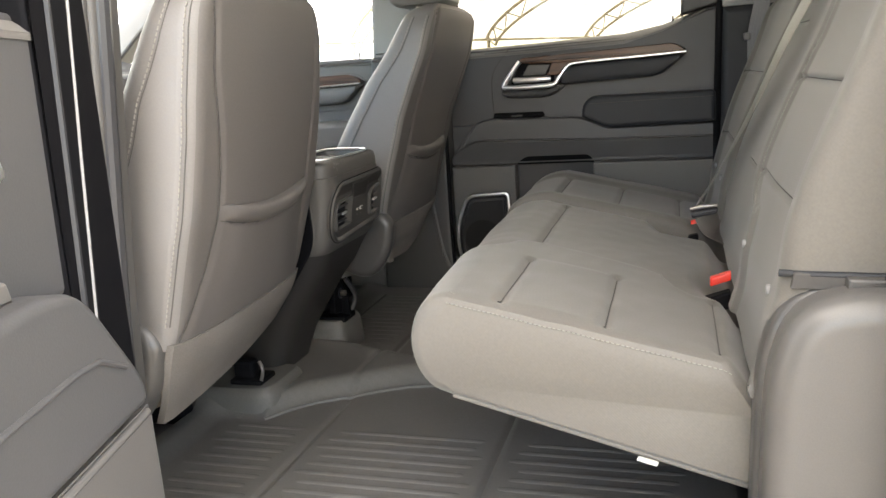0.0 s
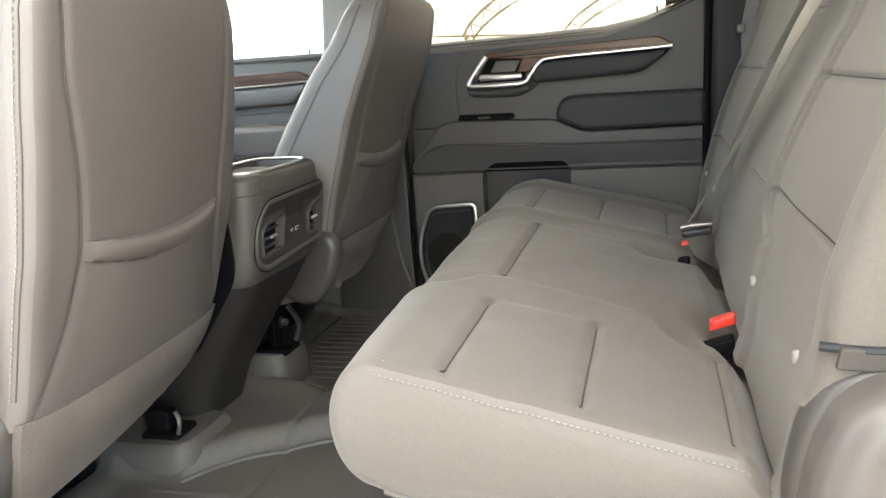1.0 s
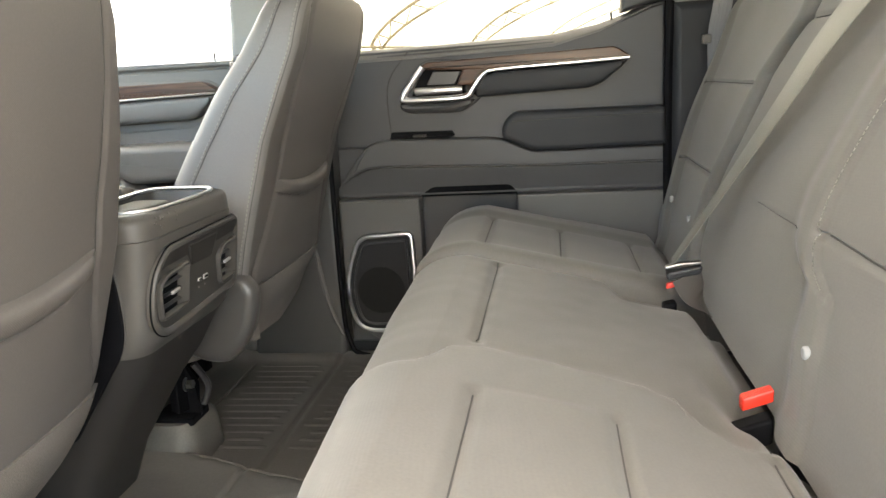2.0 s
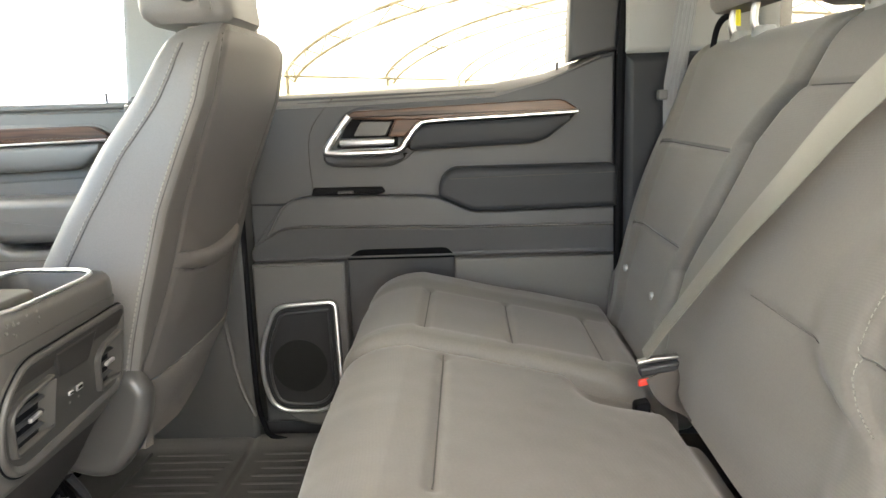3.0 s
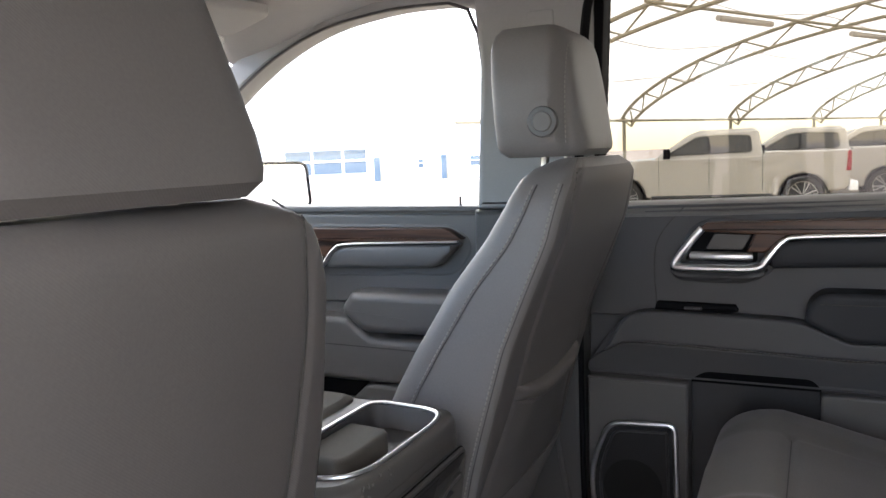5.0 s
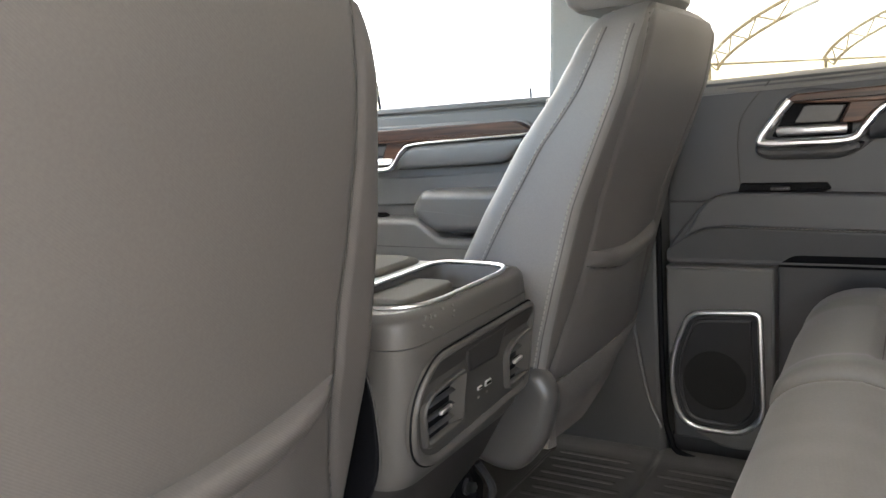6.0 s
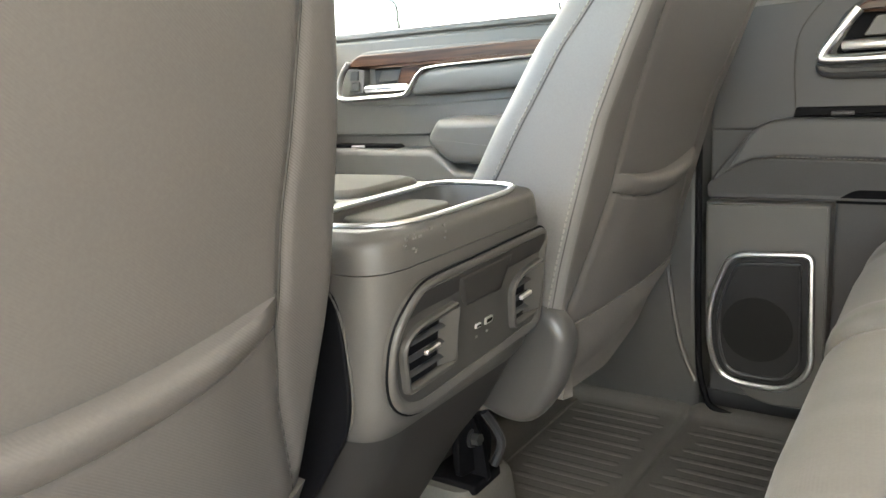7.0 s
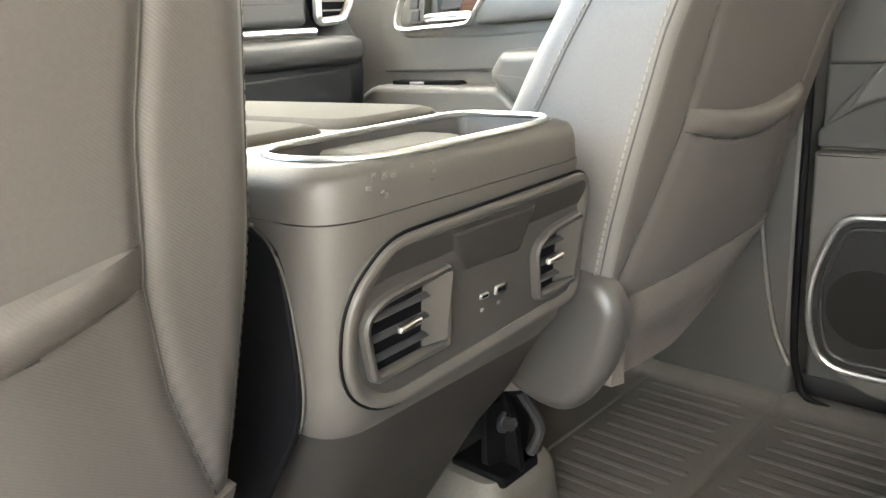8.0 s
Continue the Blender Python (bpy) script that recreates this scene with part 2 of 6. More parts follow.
def inset(poly, d):
    """The outline moved inwards by d."""
    m = len(poly)
    area = sum(poly[i - 1][0] * poly[i][1] - poly[i][0] * poly[i - 1][1] for i in range(m))
    s = 1 if area > 0 else -1
    out = []
    for i in range(m):
        a, p, b = Vector(poly[i - 1]), Vector(poly[i]), Vector(poly[(i + 1) % m])
        e1, e2 = (p - a), (b - p)
        e1 = e1.normalized() if e1.length > 1e-9 else e2.normalized()
        e2 = e2.normalized() if e2.length > 1e-9 else e1
        n1, n2 = Vector((-e1.y, e1.x)) * s, Vector((-e2.y, e2.x)) * s
        k = (n1 + n2)
        k = k / max(0.4, k.length_squared / 2) if k.length > 1e-6 else n1
        out.append((p.x + k.x * d, p.y + k.y * d))
    if d <= 0:
        return out
    # where a rounded corner is smaller than d its points cross: gather them in one place
    good = []
    for i in range(m):
        o, w = Vector(poly[(i + 1) % m]) - Vector(poly[i]), Vector(out[(i + 1) % m]) - Vector(out[i])
        good.append(o.dot(w) > 0)
    if all(good) or not any(good):
        return out
    i0 = good.index(True)
    i = i0
    while i < i0 + m:
        if good[i % m]:
            i += 1
            continue
        j = i
        while not good[j % m]:
            j += 1
        a, b = (i - 1) % m, j % m     # the sound edges before and after the run
        p1, p2, p3, p4 = Vector(out[a]), Vector(out[(a + 1) % m]), Vector(out[b]), Vector(out[(b + 1) % m])
        d1, d2 = p2 - p1, p4 - p3
        det = d1.x * d2.y - d1.y * d2.x
        mid = (p2 + p3) / 2
        if abs(det) > 1e-9:
            t = ((p3.x - p1.x) * d2.y - (p3.y - p1.y) * d2.x) / det
            q = p1 + d1 * t
            if (q - mid).length < 3 * d:
                mid = q
        for k in range(i, j + 1):
            out[k % m] = (mid.x, mid.y)
        i = j
    return out


def slab(poly, to, d0, d1, edge=0.004, steps=3, back_edge=0.0):
    """A plate with the given outline from depth d0 to d1, its edge rounded at d1. to(u, v, d) gives the place."""
    s = 1 if d1 > d0 else -1
    rings = [[to(u, v, d0) for u, v in poly], [to(u, v, d1 - s * edge) for u, v in poly]]
    for k in range(1, steps + 1):
        a = math.pi / 2 * k / steps
        q = inset(poly, edge * (1 - math.cos(a)))
        rings.append([to(u, v, d1 - s * edge * (1 - math.sin(a))) for u, v in q])
    rings.append([to(u, v, d1) for u, v in inset(poly, edge * 1.05 + 0.0006)])
    return loft(rings)


def xz(u, v, d):
    return (u, d, v)


def yz(u, v, d):
    return (d, u, v)


def xy(u, v, d):
    return (u, v, d)


def box(x0, x1, y0, y1, z0, z1, edge=0.004):
    return slab(roundpoly([(x0, y0), (x1, y0), (x1, y1), (x0, y1)], edge * 1.5, 3), xy, z0, z1, edge)


def sring(cx, cy, hx, hy, e, n=40):
    """A rounded-square ring in a level plane."""
    out = []
    for j in range(n):
        a = 2 * math.pi * j / n
        c, s = math.cos(a), math.sin(a)
        out.append((cx + hx * math.copysign(abs(c) ** (2 / e), c), cy + hy * math.copysign(abs(s) ** (2 / e), s)))
    return out


def lerp(tab, t):
    """A value from a short table of (key, value), keys rising."""
    if t <= tab[0][0]:
        return tab[0][1]
    for (a, x), (b, y) in zip(tab, tab[1:]):
        if t <= b:
            return x + (y - x) * (t - a) / (b - a)
    return tab[-1][1]


def smooth(t):
    t = max(0.0, min(1.0, t))
    return t * t * (3 - 2 * t)


def curve_pts(pts, n=8):
    """A smooth line through a few places."""
    P = [Vector(p) for p in pts]
    out = []
    for i in range(len(P) - 1):
        a, b, c, d = P[max(0, i - 1)], P[i], P[i + 1], P[min(len(P) - 1, i + 2)]
        for k in range(n):
            t = k / n
            out.append(tuple(0.5 * ((2 * b) + (c - a) * t + (2 * a - 5 * b + 4 * c - d) * t * t + (3 * b - a - 3 * c + d) * t ** 3)))
    return out + [tuple(P[-1])]


def part(name, geo, material, parent=None, label="", sharp=38.0, flat=True):
    me = bpy.data.meshes.new(name)
    me.from_pydata([tuple(p) for p in geo[0]], [], geo[1])
    bm = bmesh.new()
    bm.from_mesh(me)
    bmesh.ops.recalc_face_normals(bm, faces=bm.faces)
    bm.to_mesh(me)
    bm.free()
    me.shade_smooth()
    me.set_sharp_from_angle(angle=radians(sharp))
    for p in me.polygons:
        if flat and len(p.vertices) > 8:
            p.use_smooth = False
    me.materials.append(material)
    ob = new(name, me)
    if parent is not None:
        ob.parent = parent
    if label:
        ob["label"] = label
    return ob


def thing(name, label, category, group="", kind=""):
    return tagged(new(name), label, category, group, kind)


def dashes(pts, step=0.008, length=0.005, r=0.0009):
    """A row of stitches along a line."""
    P = [Vector(p) for p in pts]
    geos, left = [], 0.0
    for a, b in zip(P, P[1:]):
        d = (b - a).length
        if d < 1e-9:
            continue
        t, s = (b - a) / d, left
        while s < d:
            c = a + t * s
            geos.append(tube([c, c + t * length], r, 5))
            s += step
        left = s - d
    return join(*geos)


# ---------------------------------------------------------------- the cab: floor, walls, roof
RIGHT, LEFT, MID = 2.44, 0.83, 1.635   # inner faces of the two sides, and the middle


def to_right(u, v, d):
    return (u, RIGHT - d, v)


def to_left(u, v, d):
    return (u, LEFT + d, v)


floor = tagged(part("floor", box(-2.1, 0.44, LEFT - 0.02, RIGHT + 0.03, -0.06, -0.004), PLASTIC_DARK), "dark cab floor under rubber mats", "floor", kind="structure")

ceil_rings = []
for i in range(15):
    x = -1.62 + i * (0.44 + 1.62) / 14
    drop = 0.10 * smooth((-1.15 - x) / 0.5)
    ring = []
    for j in range(25):
        s = -1 + j / 12
        ring.append((x, MID + s * 0.79, 1.335 - drop - 0.075 * abs(s) ** 6))
    for j in range(25):
        s = 1 - j / 12
        ring.append((x, MID + s * 0.83, 1.39 - drop - 0.075 * abs(s) ** 6))
    ceil_rings.append(ring)
ceiling = tagged(part("ceiling", loft(ceil_rings), LINER), "pale grey cloth headliner of the cab", "ceiling", kind="structure")


def side_walls(to, name, label, right=True):
    w = thing(name, label, "wall", kind="structure")
    xr = 0.0 if right else 0.108
    # the curved upper edge of the front window, from the foot of the screen pillar to the centre pillar
    arc = [(p[0], p[1]) for p in curve_pts([(-1.95, 0.825, 0), (-1.78, 0.965, 0), (-1.62, 1.088, 0), (-1.48, 1.172, 0), (-1.33, 1.226, 0), (-1.15, 1.249, 0), (-0.99, 1.246, 0)], 5)]
    head = [(0.30, 1.29), (-0.9, 1.29), (-1.2, 1.29), (-1.42, 1.272), (-1.68, 1.13), (-2.05, 0.86), (-2.02, 0.80)] + arc + [(-0.94, 1.232), (-0.66, 1.245), (0.10, 1.24), (0.30, 1.24)]
    part("header", slab(head, to, -0.05, 0.035, 0.006), LIGHT_TRIM, w)
    seal = [(u, v - 0.002, 0) for u, v in arc] + [(-0.945, 1.225, 0), (-0.922, 1.17, 0), (-0.914, 1.1, 0), (-0.93, 0.80, 0)]
    part("window_seal", tube([to(p[0], p[1], 0.030) for p in seal], 0.0045, 6), SHIELD, w)
    pillar = roundpoly([(-0.935, 0.785), (-0.676, 0.785), (-0.675, 0.80), (-0.668, 1.23), (-0.73, 1.262), (-0.93, 1.262), (-0.915, 1.1), (-0.935, 0.80)], [0, 0, 0.02, 0.05, 0.02, 0.04, 0.02, 0.02])
    if right:
        part("centre_pillar", slab(pillar, to, -0.05, 0.045, 0.014), LIGHT_TRIM, w, "pale grey pillar trim")
    else:
        post = [(-0.835, -0.01), (-0.778, -0.01), (-0.755, 0.42), (-0.708, 0.84), (-0.680, 1.25), (-0.78, 1.25), (-0.765, 0.84), (-0.810, 0.42)]
        part("centre_pillar", slab(post, lambda u, v, d: to(u, v, -d), -0.075, -0.035, 0.018, 5), SHIELD, w, "grey pillar trim")
        part("gap_filler", slab([(-0.88, -0.01), (-0.825, -0.01), (-0.80, 0.42), (-0.755, 0.84), (-0.77, 1.25), (-0.88, 1.25)], to, 0.045, 0.07, 0.004), BLACK, w, "black door gap")
    low = roundpoly([(-0.955, -0.01), (-0.70, -0.01), (-0.70, 0.43), (-0.678, 0.784), (-0.94, 0.784)], [0.02, 0.02, 0.05, 0.004, 0.004])
    if right:
        part("pillar_foot", slab(low, to, -0.05, 0.055, 0.014), PILLAR_DARK, w, "dark grey lower pillar trim")
    part("sill", slab([(-2.0, -0.07), (0.30, -0.07), (0.30, 0.036), (-2.0, 0.036)], to, -0.09, -0.004, 0.004), PLASTIC_DARK, w, "dark door sill")
    rear = roundpoly([(0.128 + xr, 0.850), (0.46, 0.850), (0.46, 1.26), (0.15 + xr, 1.26), (0.135 + xr, 1.18)], [0.004, 0, 0, 0.03, 0.05])
    part("rear_pillar", slab(rear, to, -0.05, 0.06, 0.012), LIGHT_TRIM, w, "pale grey rear pillar trim")
    rl = roundpoly([(0.13 + xr, 0.0), (0.46, 0.0), (0.46, 0.8535), (0.13 + xr, 0.8535)], [0.01, 0, 0, 0.004])
    part("rear_pillar_foot", slab(rl, to, -0.05, 0.064, 0.02), SOFT_DARK, w, "dark grey lower rear pillar trim")
    return w


wall_right = side_walls(to_right, "wall_right", "grey and pale trim of the passenger side of the cab")
part("trim_ridge", tube(curve_pts([to_right(-0.775, 0.42, 0.054), to_right(-0.750, 0.227, 0.054), to_right(-0.731, 0.132, 0.055), to_right(-0.705, 0.07, 0.056)], 6), 0.006, 8), SHIELD, wall_right)
part("airbag_tag", slab(roundpoly([(-0.80, 1.15), (-0.745, 1.15), (-0.745, 1.20), (-0.80, 1.20)], 0.006), to_right, 0.045, 0.0475, 0.001), LIGHT_TRIM, wall_right)
# dark corner of the quarter and the door seal beside it
part("gap_filler", slab([(0.112, -0.01), (0.140, -0.01), (0.140, 0.86), (0.165, 1.18), (0.13, 1.25), (0.112, 0.86)], to_right, -0.06, -0.005, 0.003), BLACK, wall_right, "black door gap")
part("door_seal", tube(curve_pts([to_right(0.128, 0.05, 0.05), to_right(0.122, 0.43, 0.055), to_right(0.123, 0.62, 0.05), to_right(0.128, 0.86, 0.05), to_right(0.142, 1.10, 0.04), to_right(0.14, 1.19, 0.036), to_right(0.10, 1.243, 0.036), to_right(-0.1, 1.25, 0.036), to_right(-0.6, 1.252, 0.036), to_right(-0.668, 1.22, 0.04), to_right(-0.69, 1.0, 0.045), to_right(-0.70, 0.8, 0.05)], 6), 0.010, 8), BLACK, wall_right, "black rubber door seal")
part("door_seal", tube(curve_pts([to_right(-0.700, 0.78, 0.050), to_right(-0.700, 0.45, 0.056), to_right(-0.700, 0.18, 0.056), to_right(-0.69, 0.06, 0.056), to_right(-0.64, 0.012, 0.06), to_right(-0.4, 0.005, 0.056), to_right(0.1, 0.005, 0.056)], 6), 0.0065, 8), BLACK, wall_right, "black rubber door seal")
wall_left = side_walls(to_left, "wall_left", "grey and pale trim of the driver's side of the cab", False)
part("door_seal", tube(curve_pts([to_left(-0.675, 1.20, 0.04), to_left(-0.692, 0.95, 0.04), to_left(-0.702, 0.84, 0.04), to_left(-0.749, 0.42, 0.04), to_left(-0.772, 0.10, 0.04), to_left(-0.778, 0.0, 0.04)], 6), 0.009, 8), PLASTIC_DARK, wall_left, "dark rubber door seal")
part("trim_ridge", tube(curve_pts([to_left(-0.702, 1.20, 0.034), to_left(-0.729, 0.84, 0.034), to_left(-0.776, 0.42, 0.034), to_left(-0.798, 0.05, 0.034)], 6), 0.005, 8), SHIELD, wall_left)

wall_rear = thing("wall_rear", "back wall of the cab behind the bench", "wall", kind="structure")
part("lower_wall", box(0.40, 0.47, LEFT, RIGHT, -0.02, 0.87, 0.01), SOFT_DARK, wall_rear)
part("upper_wall", box(0.40, 0.47, LEFT, RIGHT, 1.20, 1.30, 0.01), LINER, wall_rear)
for y0, y1 in ((LEFT, 0.93), (2.365, RIGHT)):
    part("side_wall", box(0.40, 0.47, y0, y1, 0.872, 1.198, 0.01), LIGHT_TRIM, wall_rear)
window_rear = tagged(part("window_rear", slab(roundpoly([(0.932, 0.873), (2.363, 0.873), (2.363, 1.197), (0.932, 1.197)], 0.03), yz, 0.44, 0.445, 0.001), PRIVACY), "grey-tinted back window of the cab", "window", kind="structure")
window_rear.visible_shadow = False

wall_front = thing("wall_front", "front bulkhead and windscreen surround", "wall", kind="structure")
part("bulkhead", box(-2.16, -2.10, LEFT, RIGHT, -0.05, 0.80, 0.01), PLASTIC_DARK, wall_front)
windscreen = tagged(part("windscreen", slab(roundpoly([(LEFT + 0.05, 0.0), (RIGHT - 0.05, 0.0), (RIGHT - 0.12, 0.72), (LEFT + 0.12, 0.72)], 0.04), lambda u, v, d: (-2.12 + v * 0.80 + d, u, 0.80 + v * 0.58), 0, 0.005, 0.001), CLEAR), "raked windscreen glass", "window", kind="structure")
windscreen.visible_shadow = False


# ---------------------------------------------------------------- doors
def grip(to, us, top, low, depth):
    """A padded pull bar along a door; top and low: heights by u."""
    rings = []
    for k in range(25):
        u = us[0] + (us[1] - us[0]) * k / 24
        vt, vb = lerp(top, u), lerp(low, u)
        q = math.sqrt(max(0.04, 1 - max(0.0, abs(2 * k / 24 - 1) * 1.04 - 0.92) ** 2 / 0.0144)) if k in (0, 24) else 1.0
        rings.append([to(u, v, d) for d, v in sring(depth / 2 - 0.006, (vt + vb) / 2, (depth / 2 + 0.006) * q, max(0.002, (vt - vb) / 2) * q, 4.5, 28)])
    return loft(rings)


def tray_speaker(to, door):
    """Chrome-edged speaker grille low on a door."""
    o = roundpoly([(-0.680, 0.240), (-0.642, 0.333), (-0.502, 0.341), (-0.497, 0.122), (-0.538, 0.079), (-0.655, 0.080), (-0.682, 0.150)], [0.05, 0.03, 0.02, 0.03, 0.03, 0.05, 0.06], 6)
    sp = part("speaker", slab(inset(o, 0.004), to, 0.045, 0.060, 0.004), GRILLE, door, "black woven speaker grille")
    part("bezel", tube([to(u, v, 0.063) for u, v in inset(o, 0.003)], 0.0052, 8, loop=True), CHROME, sp, "satin chrome bezel")
    i1 = inset(o, 0.020)
    part("inner_frame", tube([to(u, v, 0.061) for u, v in i1], 0.0035, 6, loop=True), PLASTIC_DARK, sp)
    ring = [(-0.593 + 0.062 * math.cos(2 * math.pi * k / 36), 0.190 + 0.062 * math.sin(2 * math.pi * k / 36)) for k in range(36)]
    part("cone", slab(ring, to, 0.059, 0.0606, 0.0008), CONE, sp)


def rear_door(to, name, label, welt=0.0011):
    d = thing(name, label, "door", kind="structure")
    belt_top = [(-0.14, 0.792), (-0.03, 0.812), (0.045, 0.838), (0.09, 0.856), (0.123, 0.862)]
    base = [(-0.695, 0.03), (0.12, 0.03)] + belt_top[::-1] + [(-0.695, 0.785)]
    part("panel", slab(base, to, -0.07, 0.0, 0.006), SOFT, d)
    # outer skin
    part("outer_skin", slab(roundpoly([(-0.70, -0.12), (0.13, -0.12), (0.13, 0.78), (-0.70, 0.78)], 0.02), to, -0.07, -0.11, 0.01), PAINT, d, "white painted outer skin")
    up = [(-0.692, 0.55), (-0.692, 0.772), (-0.490, 0.778), (-0.14, 0.785), (-0.03, 0.806), (0.045, 0.832), (0.09, 0.849), (0.121, 0.855), (0.121, 0.55)]
    part("upper_panel", slab(up, to, -0.002, 0.010, 0.006), SOFT, d)
    part("seam", tube(curve_pts([to(-0.492, 0.782, 0.010), to(-0.548, 0.705, 0.011), to(-0.548, 0.58, 0.011)], 6), 0.0012, 6), SEAM, d)
    # sill on which the glass runs
    sill = []
    for u, v in ((-0.695, 0.778), (-0.42, 0.782), (-0.14, 0.789), (-0.03, 0.811), (0.045, 0.838), (0.09, 0.856)):
        f = 1 - 0.6 * smooth((u + 0.14) / 0.2)
        sill.append([to(u, v + dv * f, dd) for dd, dv in ((-0.050, -0.020), (-0.050, 0.014), (-0.030, 0.014), (-0.012, 0.008), (0.006, -0.004), (0.012, -0.010), (0.012, -0.016), (0.0, -0.020))])
    part("window_sill", loft(sill), PLASTIC, d, "paler sloping window sill")
    part("black_corner", slab(roundpoly([(0.021, 0.840), (0.128, 0.864), (0.148, 1.10), (0.145, 1.215), (0.10, 1.252), (-0.06, 1.252), (-0.06, 1.233), (0.040, 1.229), (0.031, 1.08)], [0.004, 0.004, 0.03, 0.04, 0.02, 0, 0, 0.035, 0.02]), to, -0.05, 0.012, 0.008), PLASTIC_DARK, d, "black corner cover")
    part("upper_frame", slab([(-0.66, 1.232), (0.10, 1.232), (0.10, 1.258), (-0.66, 1.258)], to, -0.05, 0.0, 0.004), BLACK, d)
    part("front_frame", slab([(-0.690, 0.78), (-0.668, 0.78), (-0.646, 1.24), (-0.668, 1.24)], to, -0.05, 0.010, 0.004), BLACK, d)
    pane = part("pane", slab([(-0.69, 0.77), (0.09, 0.77), (0.12, 1.25), (-0.66, 1.25)], to, -0.036, -0.032, 0.0005), PRIVACY, d, "grey-tinted window glass")
    pane.visible_shadow = False
    part("lock_pin", tube([to(0.0, 0.815, -0.012), to(0.0, 0.842, -0.012)], 0.003, 6), PLASTIC_DARK, d)
    # wide bolster and the armrest let into it
    mid = roundpoly([(-0.692, 0.428), (-0.692, 0.455), (-0.605, 0.564), (-0.55, 0.572), (-0.30, 0.566), (-0.27, 0.562), (-0.19, 0.528), (0.121, 0.532), (0.121, 0.428)], [0.01, 0.03, 0.04, 0.01, 0.01, 0.01, 0.01, 0.004, 0.004])
    thin = welt < 0.002
    bol = part("bolster", slab(mid, to, 0.0, 0.030 if thin else 0.046, 0.004 if thin else 0.009, 4), SOFT, d)

    def under(u, v, dd):
        return to(u, v, dd * (1 - (0.42 if thin else 0.0) * (0.503 - v) / 0.075))

    if thin:
        part("upper_face", slab(roundpoly([(-0.655, 0.4785), (-0.605, 0.564), (-0.55, 0.572), (-0.30, 0.566), (-0.27, 0.562), (-0.19, 0.528), (0.121, 0.532), (0.121, 0.491), (-0.2, 0.493), (-0.57, 0.504), (-0.61, 0.501)], [0.004, 0.04, 0.01, 0.01, 0.01, 0.01, 0.004, 0.004, 0.01, 0.01, 0.01]), to, 0.010, 0.046, 0.007, 4), SOFT, bol)
        part("lower_face", slab(roundpoly([(-0.692, 0.428), (-0.692, 0.455), (-0.658, 0.4775), (-0.61, 0.500), (-0.57, 0.503), (-0.2, 0.492), (0.121, 0.490), (0.121, 0.428)], [0.006, 0.01, 0.004, 0.01, 0.01, 0.01, 0.002, 0.004]), under, 0.010, 0.0475, 0.003, 3), SOFT, bol)
    part("seam", tube([to(u, v, 0.0463) for u, v in ((-0.655, 0.478), (-0.61, 0.500), (-0.57, 0.503), (-0.2, 0.492), (0.115, 0.490))], welt, 8), SEAM if welt < 0.002 else SOFT, bol)
    if welt < 0.002:
        part("stitching", dashes([to(u, v, 0.0466) for u, v in ((-0.57, 0.506), (-0.2, 0.495), (0.115, 0.493))]), THREAD, bol)
    # thin dark tube drawn for the shadow line under the bolster
    part("shade_line", tube([under(u, v, 0.044) for u, v in ((-0.688, 0.4262), (0.12, 0.4262))], 0.0012, 5), SEAM, d)
    arm = roundpoly([(-0.263, 0.600), (-0.238, 0.626), (0.118, 0.624), (0.118, 0.534), (-0.191, 0.531), (-0.266, 0.566)], [0.018, 0.018, 0.014, 0.006, 0.012, 0.012])
    ar = part("armrest", slab(arm, to, 0.0, 0.072, 0.012, 5), SOFT_DARK, d, "dark padded armrest")
    part("seam", tube([to(u, v, 0.0722) for u, v in ((-0.240, 0.604), (0.112, 0.608))], 0.001, 5), SEAM, ar)
    # switch pocket
    sw = part("switch_tray", slab(roundpoly([(-0.55, 0.570), (-0.40, 0.569), (-0.385, 0.575), (-0.392, 0.586), (-0.545, 0.588)], 0.003), to, 0.010, 0.024, 0.003), BLACK if welt < 0.002 else PLASTIC, d, "window switch tray")
    part("switch", slab(roundpoly([(-0.49, 0.573), (-0.455, 0.573), (-0.455, 0.580), (-0.49, 0.580)], 0.002), to, 0.022, 0.028, 0.002), SHIELD, sw)
    # pull handle, lever and wood
    hump = roundpoly([(-0.530, 0.648), (-0.50, 0.628), (-0.36, 0.626), (-0.315, 0.655), (-0.29, 0.70), (-0.34, 0.755), (-0.43, 0.768), (-0.478, 0.750)], 0.03)
    part("pull_body", grip(to, (-0.338, 0.034), [(-0.34, 0.690), (-0.315, 0.716), (-0.28, 0.724), (0.034, 0.732)], [(-0.34, 0.664), (-0.06, 0.672), (-0.03, 0.680), (0.034, 0.728)], 0.050), SOFT_DARK, d, "dark padded pull grip")
    part("wood_strip", slab(roundpoly([(-0.462, 0.737), (-0.447, 0.753), (0.003, 0.764), (0.036, 0.743), (0.030, 0.737), (-0.285, 0.730), (-0.352, 0.731)], [0.005, 0.01, 0.012, 0.004, 0.003, 0.01, 0.004]), to, 0.004, 0.046, 0.003), WOOD, d, "dark brown glossy wood strip")
    part("wood_tail", slab(roundpoly([(-0.354, 0.734), (-0.286, 0.734), (-0.316, 0.715), (-0.337, 0.695), (-0.371, 0.696)], [0.002, 0.002, 0.008, 0.003, 0.003]), to, 0.004, 0.0435, 0.003), WOOD, d, "dark brown glossy wood strip")
